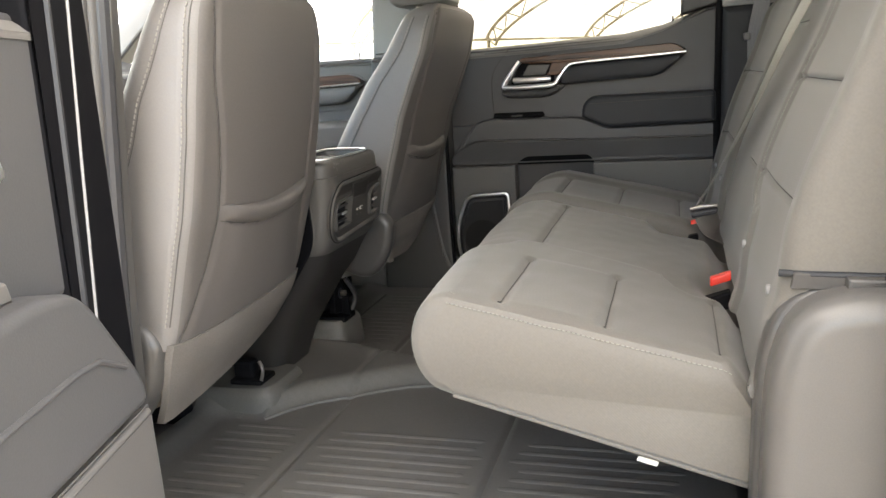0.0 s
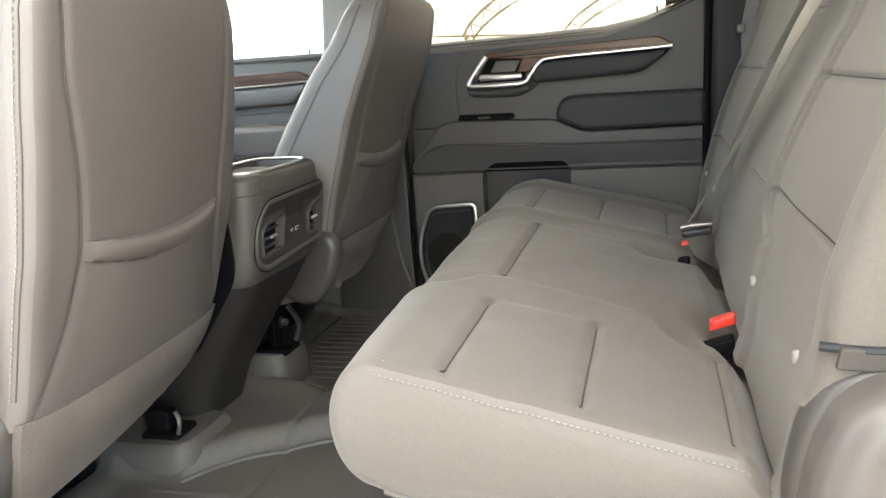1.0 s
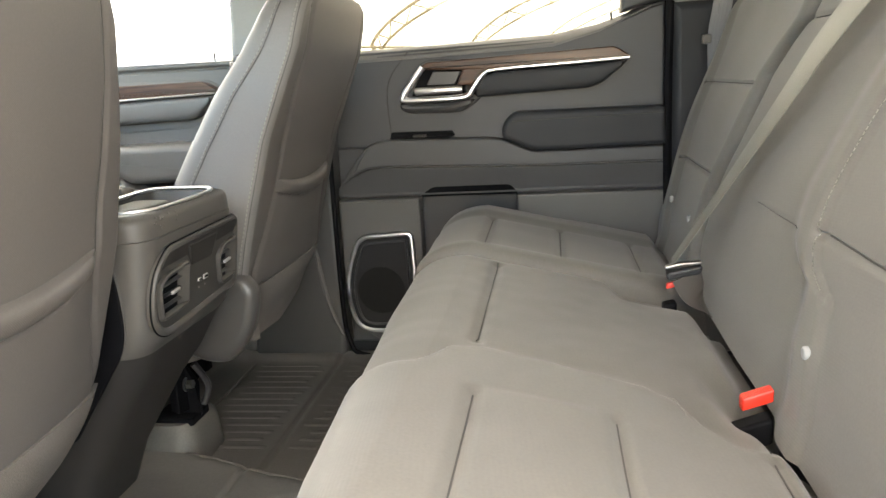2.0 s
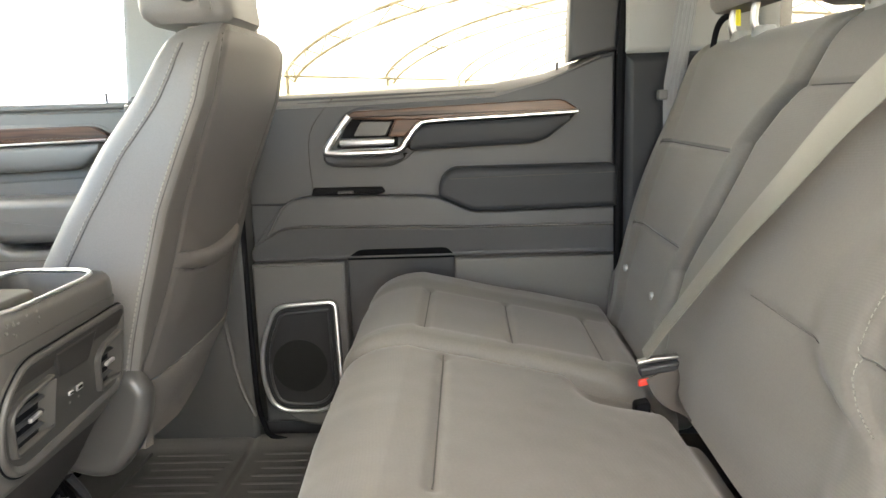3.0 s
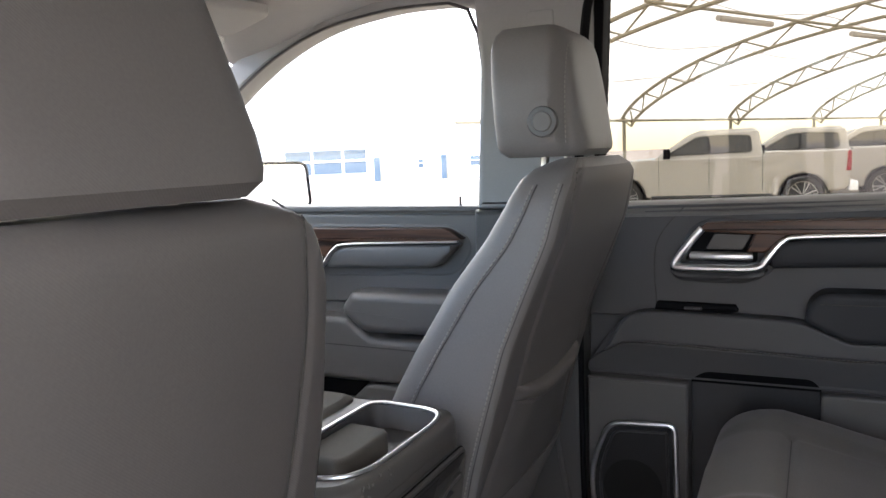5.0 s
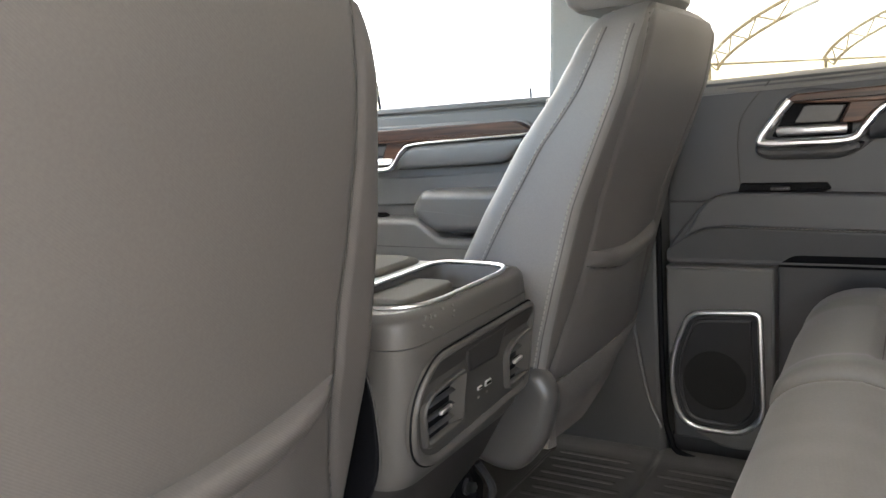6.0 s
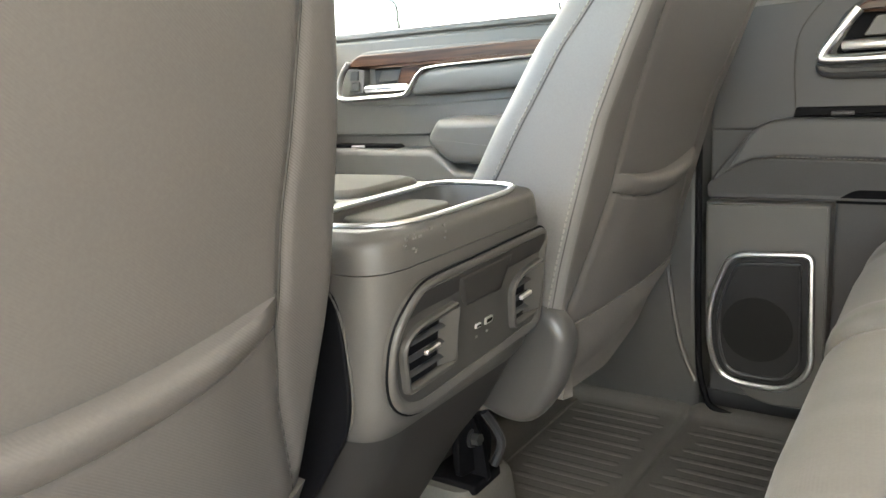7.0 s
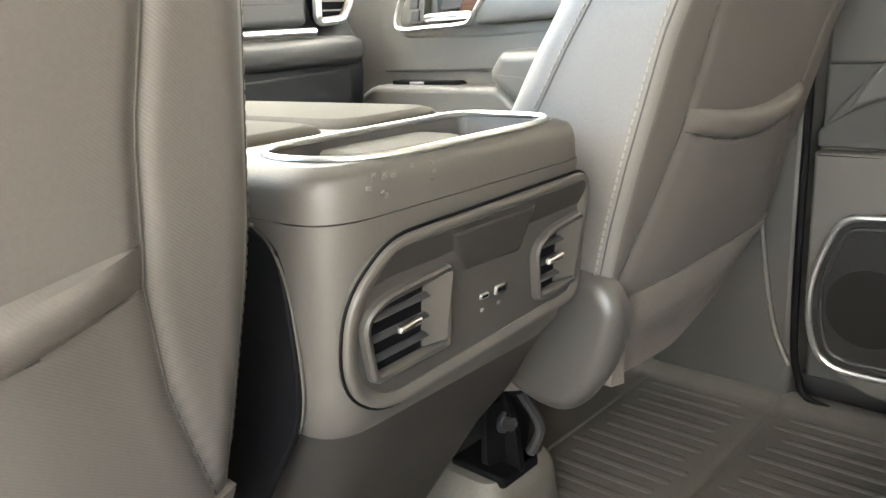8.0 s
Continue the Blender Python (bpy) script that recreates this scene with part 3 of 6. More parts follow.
    loop = curve_pts([to(u, v, k) for u, v, k in ((0.037, 0.737, 0.048), (-0.10, 0.7325, 0.050), (-0.27, 0.7275, 0.052), (-0.305, 0.718, 0.052), (-0.330, 0.688, 0.054), (-0.350, 0.668, 0.054), (-0.42, 0.665, 0.053), (-0.492, 0.666, 0.050), (-0.503, 0.674, 0.049), (-0.480, 0.708, 0.047), (-0.452, 0.742, 0.045))], 6)
    wide = [0.55 if i < 13 else 0.55 + 0.45 * smooth((i - 13) / 10) for i in range(len(loop))]
    part("bright_strip", tube(loop, 0.0125, 10, flat=0.6, up=(to(0, 0, 1)[0] - to(0, 0, 0)[0], to(0, 0, 1)[1] - to(0, 0, 0)[1], 0), taper=wide), CHROME, d, "satin chrome handle surround")
    part("handle_cup", slab(roundpoly([(-0.490, 0.674), (-0.352, 0.672), (-0.352, 0.735), (-0.455, 0.738)], 0.008), to, 0.0, 0.0165, 0.003), BLACK, d, "black handle recess")
    part("lever", tube([to(-0.474, 0.685, 0.030), to(-0.466, 0.686, 0.033), to(-0.372, 0.686, 0.034), to(-0.362, 0.686, 0.030)], 0.0095, 12), CHROME, d, "bright door lever")
    part("paddle", slab(roundpoly([(-0.448, 0.699), (-0.378, 0.698), (-0.362, 0.728), (-0.430, 0.731)], 0.005), to, 0.016, 0.026, 0.0012), SHIELD, d, "grey lever paddle")
    part("handle_shell", slab(hump, to, 0.0, 0.0125, 0.010, 5), SOFT, d)
    part("finger_scoop", slab(roundpoly([(-0.520, 0.660), (-0.505, 0.634), (-0.365, 0.630), (-0.328, 0.660)], [0.01, 0.02, 0.03, 0.01]), to, 0.004, 0.040, 0.016, 5), SOFT, d, "dark scoop under the handle")
    # lower panel with the pocket
    part("speaker_panel", slab(roundpoly([(-0.690, 0.424), (-0.480, 0.424), (-0.480, 0.045), (-0.60, 0.038), (-0.690, 0.12)], [0.004, 0.006, 0.004, 0.05, 0.08], 6), to, -0.002, 0.048, 0.005), DOOR_LOW, d)
    part("pocket_panel", slab(roundpoly([(-0.236, 0.424), (0.121, 0.424), (0.121, 0.045), (-0.480, 0.045), (-0.480, 0.16), (-0.30, 0.18), (-0.236, 0.22)], [0.008, 0, 0, 0, 0.004, 0.03, 0.03]), to, -0.002, 0.046, 0.005), DOOR_LOW, d)
    # dark sheet at the back of the pocket: recess shade as colour
    part("pocket_well", slab(roundpoly([(-0.478, 0.14), (-0.236, 0.14), (-0.236, 0.424), (-0.478, 0.424)], 0.004), to, 0.0005, 0.004, 0.001), PLASTIC_DARK, d, "map pocket back, darkened for shade")
    # flat plate painting the dark mouth; plain trim colour on the open door
    part("pocket_lip", slab(roundpoly([(-0.476, 0.424), (-0.476, 0.430), (-0.448, 0.449), (-0.252, 0.449), (-0.236, 0.430), (-0.236, 0.424)], [0, 0.008, 0.012, 0.012, 0.008, 0]), under, 0.004, 0.0490, 0.0005), BLACK if welt < 0.002 else SOFT, d, "plate for the shaded pocket mouth")
    tray_speaker(to, d)
    return d


door_1 = rear_door(to_right, "door_1", "closed rear door with grey soft panel, wood strip and speaker")

# the rear door on the driver's side stands wide open
HINGE, SWING = Vector((-0.5225, 0.5565)), radians(75)


def to_open(u, v, d):
    a, c, s = u + 0.69, math.cos(SWING), math.sin(SWING)
    return (HINGE.x + a * c + d * s, HINGE.y - a * s + d * c, v)


door_2 = rear_door(to_open, "door_2", "wide open rear door with grey soft panel", 0.0028)
# plate added to keep daylight out of the open gap at the hinge
part("hinge_filler", slab(roundpoly([(-0.775, 0.30), (-0.660, 0.30), (-0.680, 0.80), (-0.690, 1.24), (-0.800, 1.24), (-0.795, 0.80)], 0.006), to_open, -0.040, -0.004, 0.004), BLACK, door_2, "black filler plate over the gap beside the hinge")
part("front_frame", slab(roundpoly([(-0.690, 0.480), (-0.638, 0.480), (-0.657, 0.80), (-0.672, 1.24), (-0.745, 1.24), (-0.730, 0.80)], 0.006), to_open, -0.03, 0.0125, 0.006), BLACK, door_2, "black edge of the door frame")
part("frame_strip", tube([to_open(-0.680, 0.50, 0.013), to_open(-0.704, 0.66, 0.013), to_open(-0.727, 0.80, 0.013), to_open(-0.738, 1.22, 0.013)], 0.0016, 6), LIGHT_TRIM, door_2, "bright edge strip")
part("inner_strip", tube([to_open(-0.662, 0.50, 0.013), to_open(-0.690, 0.80, 0.013), to_open(-0.705, 1.22, 0.013)], 0.0035, 6), PLASTIC_DARK, door_2)


def front_door(to, name, label):
    d = thing(name, label, "door", kind="structure")
    part("panel", slab([(-2.06, -0.02), (-0.94, -0.02), (-0.94, 0.79), (-2.06, 0.80)], to, -0.07, 0.0, 0.006), PLASTIC, d)
    part("outer_skin", slab(roundpoly([(-2.08, -0.12), (-0.93, -0.12), (-0.93, 0.78), (-2.08, 0.78)], 0.02), to, -0.07, -0.11, 0.01), PAINT, d, "white painted outer skin")
    part("window_sill", slab([(-2.0, 0.782), (-0.94, 0.776), (-0.94, 0.790), (-2.0, 0.800)], to, -0.05, 0.012, 0.005), PLASTIC, d)
    part("upper_panel", slab([(-1.66, 0.55), (-0.942, 0.55), (-0.942, 0.772), (-1.66, 0.776)], to, -0.002, 0.012, 0.006), PLASTIC, d)
    pane = part("pane", slab([(-2.0, 0.77), (-0.93, 0.77), (-0.90, 1.10), (-0.94, 1.25), (-1.36, 1.23), (-1.64, 1.10), (-1.98, 0.84)], to, -0.036, -0.032, 0.0005), GLASS, d, "clear window glass")
    pane.visible_shadow = False
    part("lock_pin", tube([to(-1.0, 0.785, -0.010), to(-1.0, 0.812, -0.010)], 0.003, 6), PLASTIC_DARK, d)

    def tt(u, v, d):
        return to(u + 0.052 * smooth((-1.0 - u) / 0.28), v, d)

    part("wood_strip", slab(roundpoly([(-1.60, 0.712), (-1.562, 0.742), (-1.02, 0.742), (-0.978, 0.716), (-1.0, 0.712), (-1.35, 0.708), (-1.43, 0.708)], [0.005, 0.02, 0.02, 0.003, 0.003, 0.01, 0.004]), tt, 0.004, 0.040, 0.003), WOOD, d, "brown glossy wood strip")
    part("wood_tail", slab(roundpoly([(-1.432, 0.711), (-1.352, 0.711), (-1.388, 0.695), (-1.410, 0.668), (-1.450, 0.671)], [0.002, 0.002, 0.008, 0.003, 0.003]), tt, 0.004, 0.0375, 0.003), WOOD, d, "brown glossy wood strip")
    part("paddle", slab(roundpoly([(-1.512, 0.678), (-1.452, 0.678), (-1.440, 0.703), (-1.498, 0.704)], 0.004), tt, 0.016, 0.026, 0.0012), SHIELD, d, "grey lever paddle")
    # lighter colour than the rear door's grip: stronger light here is painted in
    part("pull_body", grip(tt, (-1.412, -0.986), [(-1.412, 0.668), (-1.38, 0.690), (-1.34, 0.700), (-0.986, 0.706)], [(-1.412, 0.642), (-1.07, 0.648), (-1.04, 0.656), (-0.986, 0.702)], 0.050), PLASTIC, d, "padded pull grip")
    loop = curve_pts([tt(u, v, k) for u, v, k in ((-0.985, 0.711, 0.046), (-1.15, 0.708, 0.046), (-1.34, 0.703, 0.048), (-1.375, 0.690, 0.050), (-1.405, 0.655, 0.050), (-1.43, 0.645, 0.050), (-1.52, 0.643, 0.050), (-1.598, 0.642, 0.048), (-1.622, 0.655, 0.047), (-1.610, 0.695, 0.045), (-1.585, 0.726, 0.043))], 6)
    wide = [0.6 if i < 13 else 0.6 + 0.5 * smooth((i - 13) / 10) for i in range(len(loop))]
    part("bright_strip", tube(loop, 0.009, 8, flat=0.55, up=(0, -1, 0), taper=wide), CHROME, d, "satin chrome handle surround")
    part("handle_cup", slab(roundpoly([(-1.53, 0.652), (-1.42, 0.652), (-1.42, 0.708), (-1.53, 0.708)], 0.006), tt, 0.0, 0.0165, 0.003), PLASTIC_DARK, d, "dark handle recess")
    part("lever", tube([tt(-1.545, 0.662, 0.032), tt(-1.535, 0.663, 0.035), tt(-1.43, 0.663, 0.035), tt(-1.42, 0.663, 0.032)], 0.009, 12), CHROME, d, "bright door lever")
    mem = part("button_panel", slab(roundpoly([(-1.605, 0.653), (-1.555, 0.653), (-1.545, 0.708), (-1.575, 0.712)], 0.006), tt, 0.01, 0.034, 0.004), PLASTIC, d)
    for k in range(2):
        part("button", slab(roundpoly([(-1.592, 0.658 + k * 0.026), (-1.566, 0.658 + k * 0.026), (-1.562, 0.680 + k * 0.026), (-1.586, 0.680 + k * 0.026)], 0.003), tt, 0.034, 0.038, 0.002), SOFT, mem)
    part("handle_shell", slab(roundpoly([(-1.66, 0.62), (-1.40, 0.612), (-1.0, 0.622), (-0.95, 0.70), (-1.0, 0.752), (-1.57, 0.756), (-1.63, 0.72)], 0.04), tt, 0.0, 0.0135, 0.010, 4), PLASTIC, d)
    arm = roundpoly([(-1.345, 0.553), (-1.315, 0.592), (-0.95, 0.594), (-0.95, 0.494), (-1.285, 0.490), (-1.342, 0.533)], [0.012, 0.012, 0.003, 0.003, 0.02, 0.012])
    # armrest likewise lightened by colour for the light on this door
    ar = part("armrest", slab(arm, tt, 0.0, 0.085, 0.022, 5), PLASTIC, d, "padded armrest")
    part("seam", tube([tt(-1.33, 0.556, 0.080), tt(-0.96, 0.556, 0.082)], 0.001, 5), SEAM, ar)
    bol = part("bolster", slab(roundpoly([(-1.78, 0.36), (-1.80, 0.46), (-1.72, 0.525), (-1.345, 0.522), (-1.28, 0.474), (-0.945, 0.474), (-0.945, 0.36)], [0.01, 0.03, 0.04, 0.01, 0.01, 0, 0]), tt, 0.0, 0.060, 0.016, 4), PLASTIC, d)
    part("seam", tube([tt(-1.70, 0.455, 0.0605), tt(-0.95, 0.448, 0.0605)], 0.0011, 5), SEAM, bol)
    sw = part("switch_tray", slab(roundpoly([(-1.66, 0.518), (-1.47, 0.516), (-1.46, 0.524), (-1.47, 0.531), (-1.66, 0.533)], 0.004), tt, 0.010, 0.040, 0.003), BLACK, d, "black window switch tray")
    part("switch", slab(roundpoly([(-1.60, 0.522), (-1.56, 0.522), (-1.56, 0.530), (-1.60, 0.530)], 0.002), tt, 0.038, 0.046, 0.002), CHROME, sw)
    part("lower_panel", slab(roundpoly([(-2.0, 0.02), (-0.95, 0.02), (-0.95, 0.355), (-1.30, 0.355), (-1.36, 0.30), (-2.0, 0.30)], 0.02), tt, -0.002, 0.050, 0.012), PLASTIC, d)
    # black sheet gives the pocket its shade by colour
    part("pocket_well", slab(roundpoly([(-1.78, 0.302), (-1.365, 0.302), (-1.31, 0.357), (-1.78, 0.357)], 0.004), tt, 0.0005, 0.004, 0.001), BLACK, d, "map pocket back, blackened for shade")
    return d


door_3 = front_door(to_right, "door_3", "closed front door with grey panel and brown wood strip")
door_4 = front_door(to_left, "door_4", "closed driver's door with grey panel")


# ---------------------------------------------------------------- front seats
def front_seat(yc, tab_back, label, head_off, turn, drop=0.0, group="front seats"):
    """tab_back: rear face of the backrest, x by height."""
    s = thing("front_seat", label, "seat", group)
    inner = 1 if yc < MID else -1           # towards the console
    zt = 0.895 - drop

    def thick(z):
        return lerp([(0.30, 0.22), (0.43, 0.212), (0.545, 0.190), (0.63, 0.165), (0.71, 0.148), (0.82, 0.108), (0.895, 0.088)], z)

    def half(z):
        return lerp([(0.30, 0.238), (0.50, 0.246), (0.70, 0.242), (0.80, 0.234), (0.84 - drop, 0.226), (0.866 - drop, 0.212), (0.884 - drop, 0.192), (0.895 - drop, 0.168)], z)

    RR, RF = (0.018 if inner < 0 else 0.030), 0.034

    def pw(z):
        return lerp([(0.33, 0.226), (0.40, 0.198), (0.45, 0.180), (0.52, 0.166), (0.60, 0.166), (0.74, 0.186), (0.88, 0.180)], z)

    def back(y, z):
        w, h = abs(y - yc), half(z)
        x = lerp(tab_back, z) - 0.012 * (w / h) ** 2 - turn * (y - yc) - 0.0045 * math.exp(-((w - pw(z)) / 0.0060) ** 2)
        if w > h - RR:
            x -= RR - math.sqrt(max(0.0, RR * RR - min(RR, w - h + RR) ** 2))
        return x

    rings = []
    for i in range(41):
        z = 0.335 + (zt - 0.335) * i / 40
        t, h, xb = thick(z), half(z), lerp(tab_back, z)
        k = 0.0
        if z > zt - 0.035:
            k = 0.035 * (1 - math.sqrt(max(0.0, 1 - ((z - zt + 0.035) / 0.0352) ** 2)))
        xc, sx = xb - t / 2, max(0.3, 1 - 1.6 * k / t)
        ring = []
        for j in range(161):                      # rear face
            w = (-1 + j / 80)
            w = math.copysign(1 - (1 - abs(w)) ** 1.5, w) if abs(w) > 0 else 0.0
            y = yc + w * h
            ring.append((xc + (back(y, z) + turn * (y - yc) - xc) * sx - turn * (y - yc), yc + w * (h - k), z))
        for sy in (1, -1):                        # the two sides run forward to the front bolsters
            side = [(xb - 0.012 - RR - (t - 0.012 - RR - RF) * q / 5, sy * h) for q in range(6)]
            arc = [(xb - t + RF - RF * math.sin(math.pi / 2 * q / 5), sy * (h - RF + RF * math.cos(math.pi / 2 * q / 5))) for q in range(1, 6)]
            seq = side + arc
            if sy < 0:
                seq = seq[::-1]
            ring.extend([(xc + (x - xc) * sx - turn * w, yc + w * (h - k) / h, z) for x, w in seq])
        rings.append(ring)
    bk = part("backrest", loft(rings), VINYL, s, "grey-brown cloth and vinyl backrest", flat=False)

    def line(pts, off=0.0006):
        return [(back(yc + dy, z) + off, yc + dy, z) for dy, z in pts]

    bk.data.materials.append(BACK_CLOTH)
    for p in bk.data.polygons:
        if p.normal.x > 0.35 and abs(p.center.y - yc) < half(p.center.z) - 0.012:
            p.material_index = 1
    for sy in (-1, 1):
        seam = [(sy * pw(0.345 + 0.53 * k / 30), 0.345 + 0.53 * k / 30) for k in range(31)]
        part("seam", tube(line(seam, 0.0002), 0.0011, 5), SEAM, bk)
    # long stitched seams on the side of the backrest
    for sy in (-1, 1):
        for near in (True, False):
            pts = []
            for k in range(40):
                z = 0.375 + 0.485 * k / 39
                t, xb = thick(z), lerp(tab_back, z)
                x = xb - 0.012 - RR * 0.50 if near else xb - lerp([(0.385, t - 0.05), (0.70, t - 0.05), (0.865, t * 0.60)], z)
                pts.append((x - turn * sy * half(z), yc + sy * (half(z) + 0.0002 - (RR * 0.13 if near else 0)), z))
            part("seam", tube(pts, 0.0010, 5), SEAM, bk)
            part("stitching", dashes([(x - 0.0050, y + sy * (0.0008 + (RR * 0.10 if near else 0.0)), z) for x, y, z in pts], 0.0085, 0.0055, 0.0011), THREAD, bk, "pale stitching")
    # map pocket with its padded hem
    grid, ny, nz = [], 40, 64
    for i in range(nz + 1):
        fz = i / nz
        row = []
        for j in range(ny + 1):
            q = -1 + 2 * j / ny
            top = 0.548 - 0.018 * math.cos(math.pi * q / 2)
            z = 0.345 + (top - 0.345) * fz
            wz = pw(z) - 0.003
            dy = q * wz
            e = min(1.0, (wz - abs(dy)) / 0.085)
            lift = 0.001 + 0.010 * smooth(e) * (0.35 + 0.65 * fz)
            hem = (top - z) / (0.033 - 0.007 * q * q)
            if hem < 1:
                roll = math.sqrt(max(0, 1 - (2 * hem - 1) ** 2))
                lift = lift * (roll if hem < 0.5 else 1.0) + 0.010 * roll * smooth(e * 2.6)
            else:
                lift -= 0.004 * smooth(e * 2.6) * math.exp(-((hem - 1) / 0.10) ** 2)
            if i == nz:
                lift = -0.004
            row.append((back(yc + dy, z) + lift, yc + dy, z))
        grid.append(row)
    part("pocket", loft(grid, False, False), BACK_CLOTH, s, "map pocket with padded hem")
    hem = []
    for j in range(31):
        q = -0.97 + 1.94 * j / 30
        z = 0.548 - 0.018 * math.cos(math.pi * q / 2) - 0.033 + 0.007 * q * q
        e = smooth((1 - abs(q)) * pw(z) / 0.085)
        hem.append((back(yc + q * pw(z), z) + 0.001 + 0.0080 * e, yc + q * pw(z), z))
    part("seam", tube(hem, 0.0009, 5), SEAM, bk)
    # felt flap under the backrest
    flap = []
    for k in range(15):
        f = k / 14
        out, back_side = [], []
        for j in range(25):
            q = -1 + j / 12
            w = 0.236 - 0.020 * f ** 2
            if inner > 0:
                z = 0.345 - (0.118 - 0.022 * q) * f - 0.004 * (1 - q * q) * f
                x = back(yc + q * w * 0.985, 0.36) - 0.050 * f - 0.012 * f * f
            else:
                z = 0.345 - lerp([(-1, 0.104), (-0.3, 0.108), (0.3, 0.080), (0.9, 0.026), (1, 0.020)], q) * f
                x = back(yc + q * w * 0.985, 0.36) + 0.016 * (q < -0.9) - 0.020 * f
            puff = 0.007 * math.sin(math.pi * min(1.0, f * 1.25 + 0.1)) * (1 - abs(q) ** 5)
            out.append((x + 0.001 + puff, yc + q * w, z))
            back_side.append((x - 0.012, yc + q * w, z))
        flap.append(out + back_side[::-1])
    part("flap", loft(flap), CARPET, s, "felt flap under the backrest")
    # cushion, side shields, track
    cr = []
    xf = lerp(tab_back, 0.4) - 0.55
    for k in range(13):
        z = 0.20 + 0.12 * k / 12
        q = math.sqrt(max(0.02, 1 - max(0, (z - 0.24) / 0.085) ** 2)) if z > 0.24 else 1
        cr.append([(a, b, z) for a, b in sring(xf + 0.21, yc, 0.21 * (0.92 + 0.08 * q), 0.25 * (0.9 + 0.1 * q), 5, 48)])
    part("cushion", loft(cr), CLOTH, s)
    for sy in (-1,):
        xr = lerp(tab_back, 0.36) + (0.013 if inner < 0 else -0.022)
        o = roundpoly([(xr - 0.20, 0.384), (xr - 0.026, 0.384), (xr, 0.352), (xr - 0.002, 0.325), (xr - 0.016, 0.270), (xr - 0.062, 0.209), (xr - 0.11, 0.206), (xr - 0.20, 0.245)], [0.01, 0.03, 0.02, 0.02, 0.05, 0.03, 0.03, 0.02], 5)
        y_in = yc + sy * 0.225
        part("side_shield", slab(o, lambda u, v, d: (u, y_in + sy * d, v), 0.0, 0.030, 0.020, 6), SHIELD, s, "grey plastic recliner cover", flat=False)
    for sy in (-1, 1):
        part("track", box(xf + 0.05, lerp(tab_back, 0.36) - 0.32, yc + sy * 0.19 - 0.02, yc + sy * 0.19 + 0.02, 0.0, 0.10, 0.006), BLACK, s, "black steel seat track")
        part("riser", box(xf + 0.1, lerp(tab_back, 0.36) - 0.34, yc + sy * 0.19 - 0.015, yc + sy * 0.19 + 0.015, 0.095, 0.205, 0.005), BLACK, s)
    # headrest
    hx = lerp(tab_back, 0.89) - head_off
    hr, fold = [], []
    for k in range(21):
        f = k / 20
        z = 0.898 - drop * 1.0 + (0.20 + drop) * f
        q = math.sqrt(max(0.0, 1 - max(0, (f - 0.80) / 0.202) ** 2)) if f > 0.80 else math.sqrt(max(0, 1 - max(0, (0.10 - f) / 0.105) ** 2))
        w = lerp([(0, 0.128), (0.3, 0.136), (0.6, 0.133), (1, 0.116)], f) if inner < 0 else lerp([(0, 0.122), (0.2, 0.124), (0.4, 0.117), (0.6, 0.108), (1, 0.092)], f)
        if inner < 0:
            ring = []
            for a, b in sring(hx + 0.011 - 0.022 * f, yc, (0.074 - 0.012 * f) * (0.72 + 0.28 * q), w * (0.86 + 0.14 * q), 6.5, 96):
                g = (a - hx + 0.063) / 0.148
                step = 0.19 * smooth((g - 0.62) / 0.20) + 0.08 * smooth((g - 0.80) / 0.20)
                ring.append((a, yc + (b - yc) * (1 - step), z))
            hr.append(ring)
            if 2 <= k <= 18:
                side = sorted(p for p in ring if p[1] < yc - 0.05)
                fold.append((hx + 0.052, lerp([(a, b) for a, b, _ in side], hx + 0.052), z))
        else:
            hr.append([(a, b, z) for a, b in sring(hx - 0.045 * f, yc, (0.060 - 0.010 * f) * (0.65 + 0.35 * q), w * (0.84 + 0.16 * q), 6.5, 64)])
    head = part("headrest", loft(hr), VINYL, s, "grey vinyl headrest", flat=False)
    # driver's side: rear-facing faces get a darker colour to imitate weaker light there
    head.data.materials.append(BACK_CLOTH)
    for p in head.data.polygons:
        if p.normal.x > 0.5 and inner > 0:
            p.material_index = 1
    if inner < 0:
        part("stitching", dashes([(x, y - 0.0008, z) for x, y, z in fold], 0.0075, 0.0045, 0.0009), THREAD, head, "pale stitching")
        c = Vector((hx + 0.024, yc - 0.1352, 0.951))
        for rad, dep, nm in ((0.0235, 0.0035, "button_ring"), (0.0155, 0.006, "button")):
            ring = [(c.x + rad * math.cos(2 * math.pi * j / 28), c.z + rad * math.sin(2 * math.pi * j / 28)) for j in range(28)]
            part(nm, slab(ring, xz, c.y + 0.006, c.y - dep, 0.002), SHIELD if nm == "button_ring" else PLASTIC, head)
    for dy in (-0.062, 0.062):
        part("post", tube([(hx, yc + dy, 0.86), (hx + 0.004, yc + dy, 0.91)], 0.0065, 10), STEEL, head, "bright steel post")
    return s


PASS_BACK = [(0.20, -0.760), (0.30, -0.722), (0.43, -0.690), (0.62, -0.634), (0.78, -0.566), (0.90, -0.536)]
DRIVE_BACK = [(0.20, -0.770), (0.38, -0.708), (0.54, -0.658), (0.65, -0.635), (0.79, -0.614), (0.90, -0.604)]
front_seat(2.068, PASS_BACK, "grey vinyl front passenger seat with map pocket and headrest", 0.106, 0.0)
front_seat(1.162, DRIVE_BACK, "grey-brown vinyl driver's seat with map pocket on its back", 0.060, 0.07, 0.016)


# ---------------------------------------------------------------- rear bench
def top_z(x):
    return 0.405 - 0.225 * (x + 0.30)


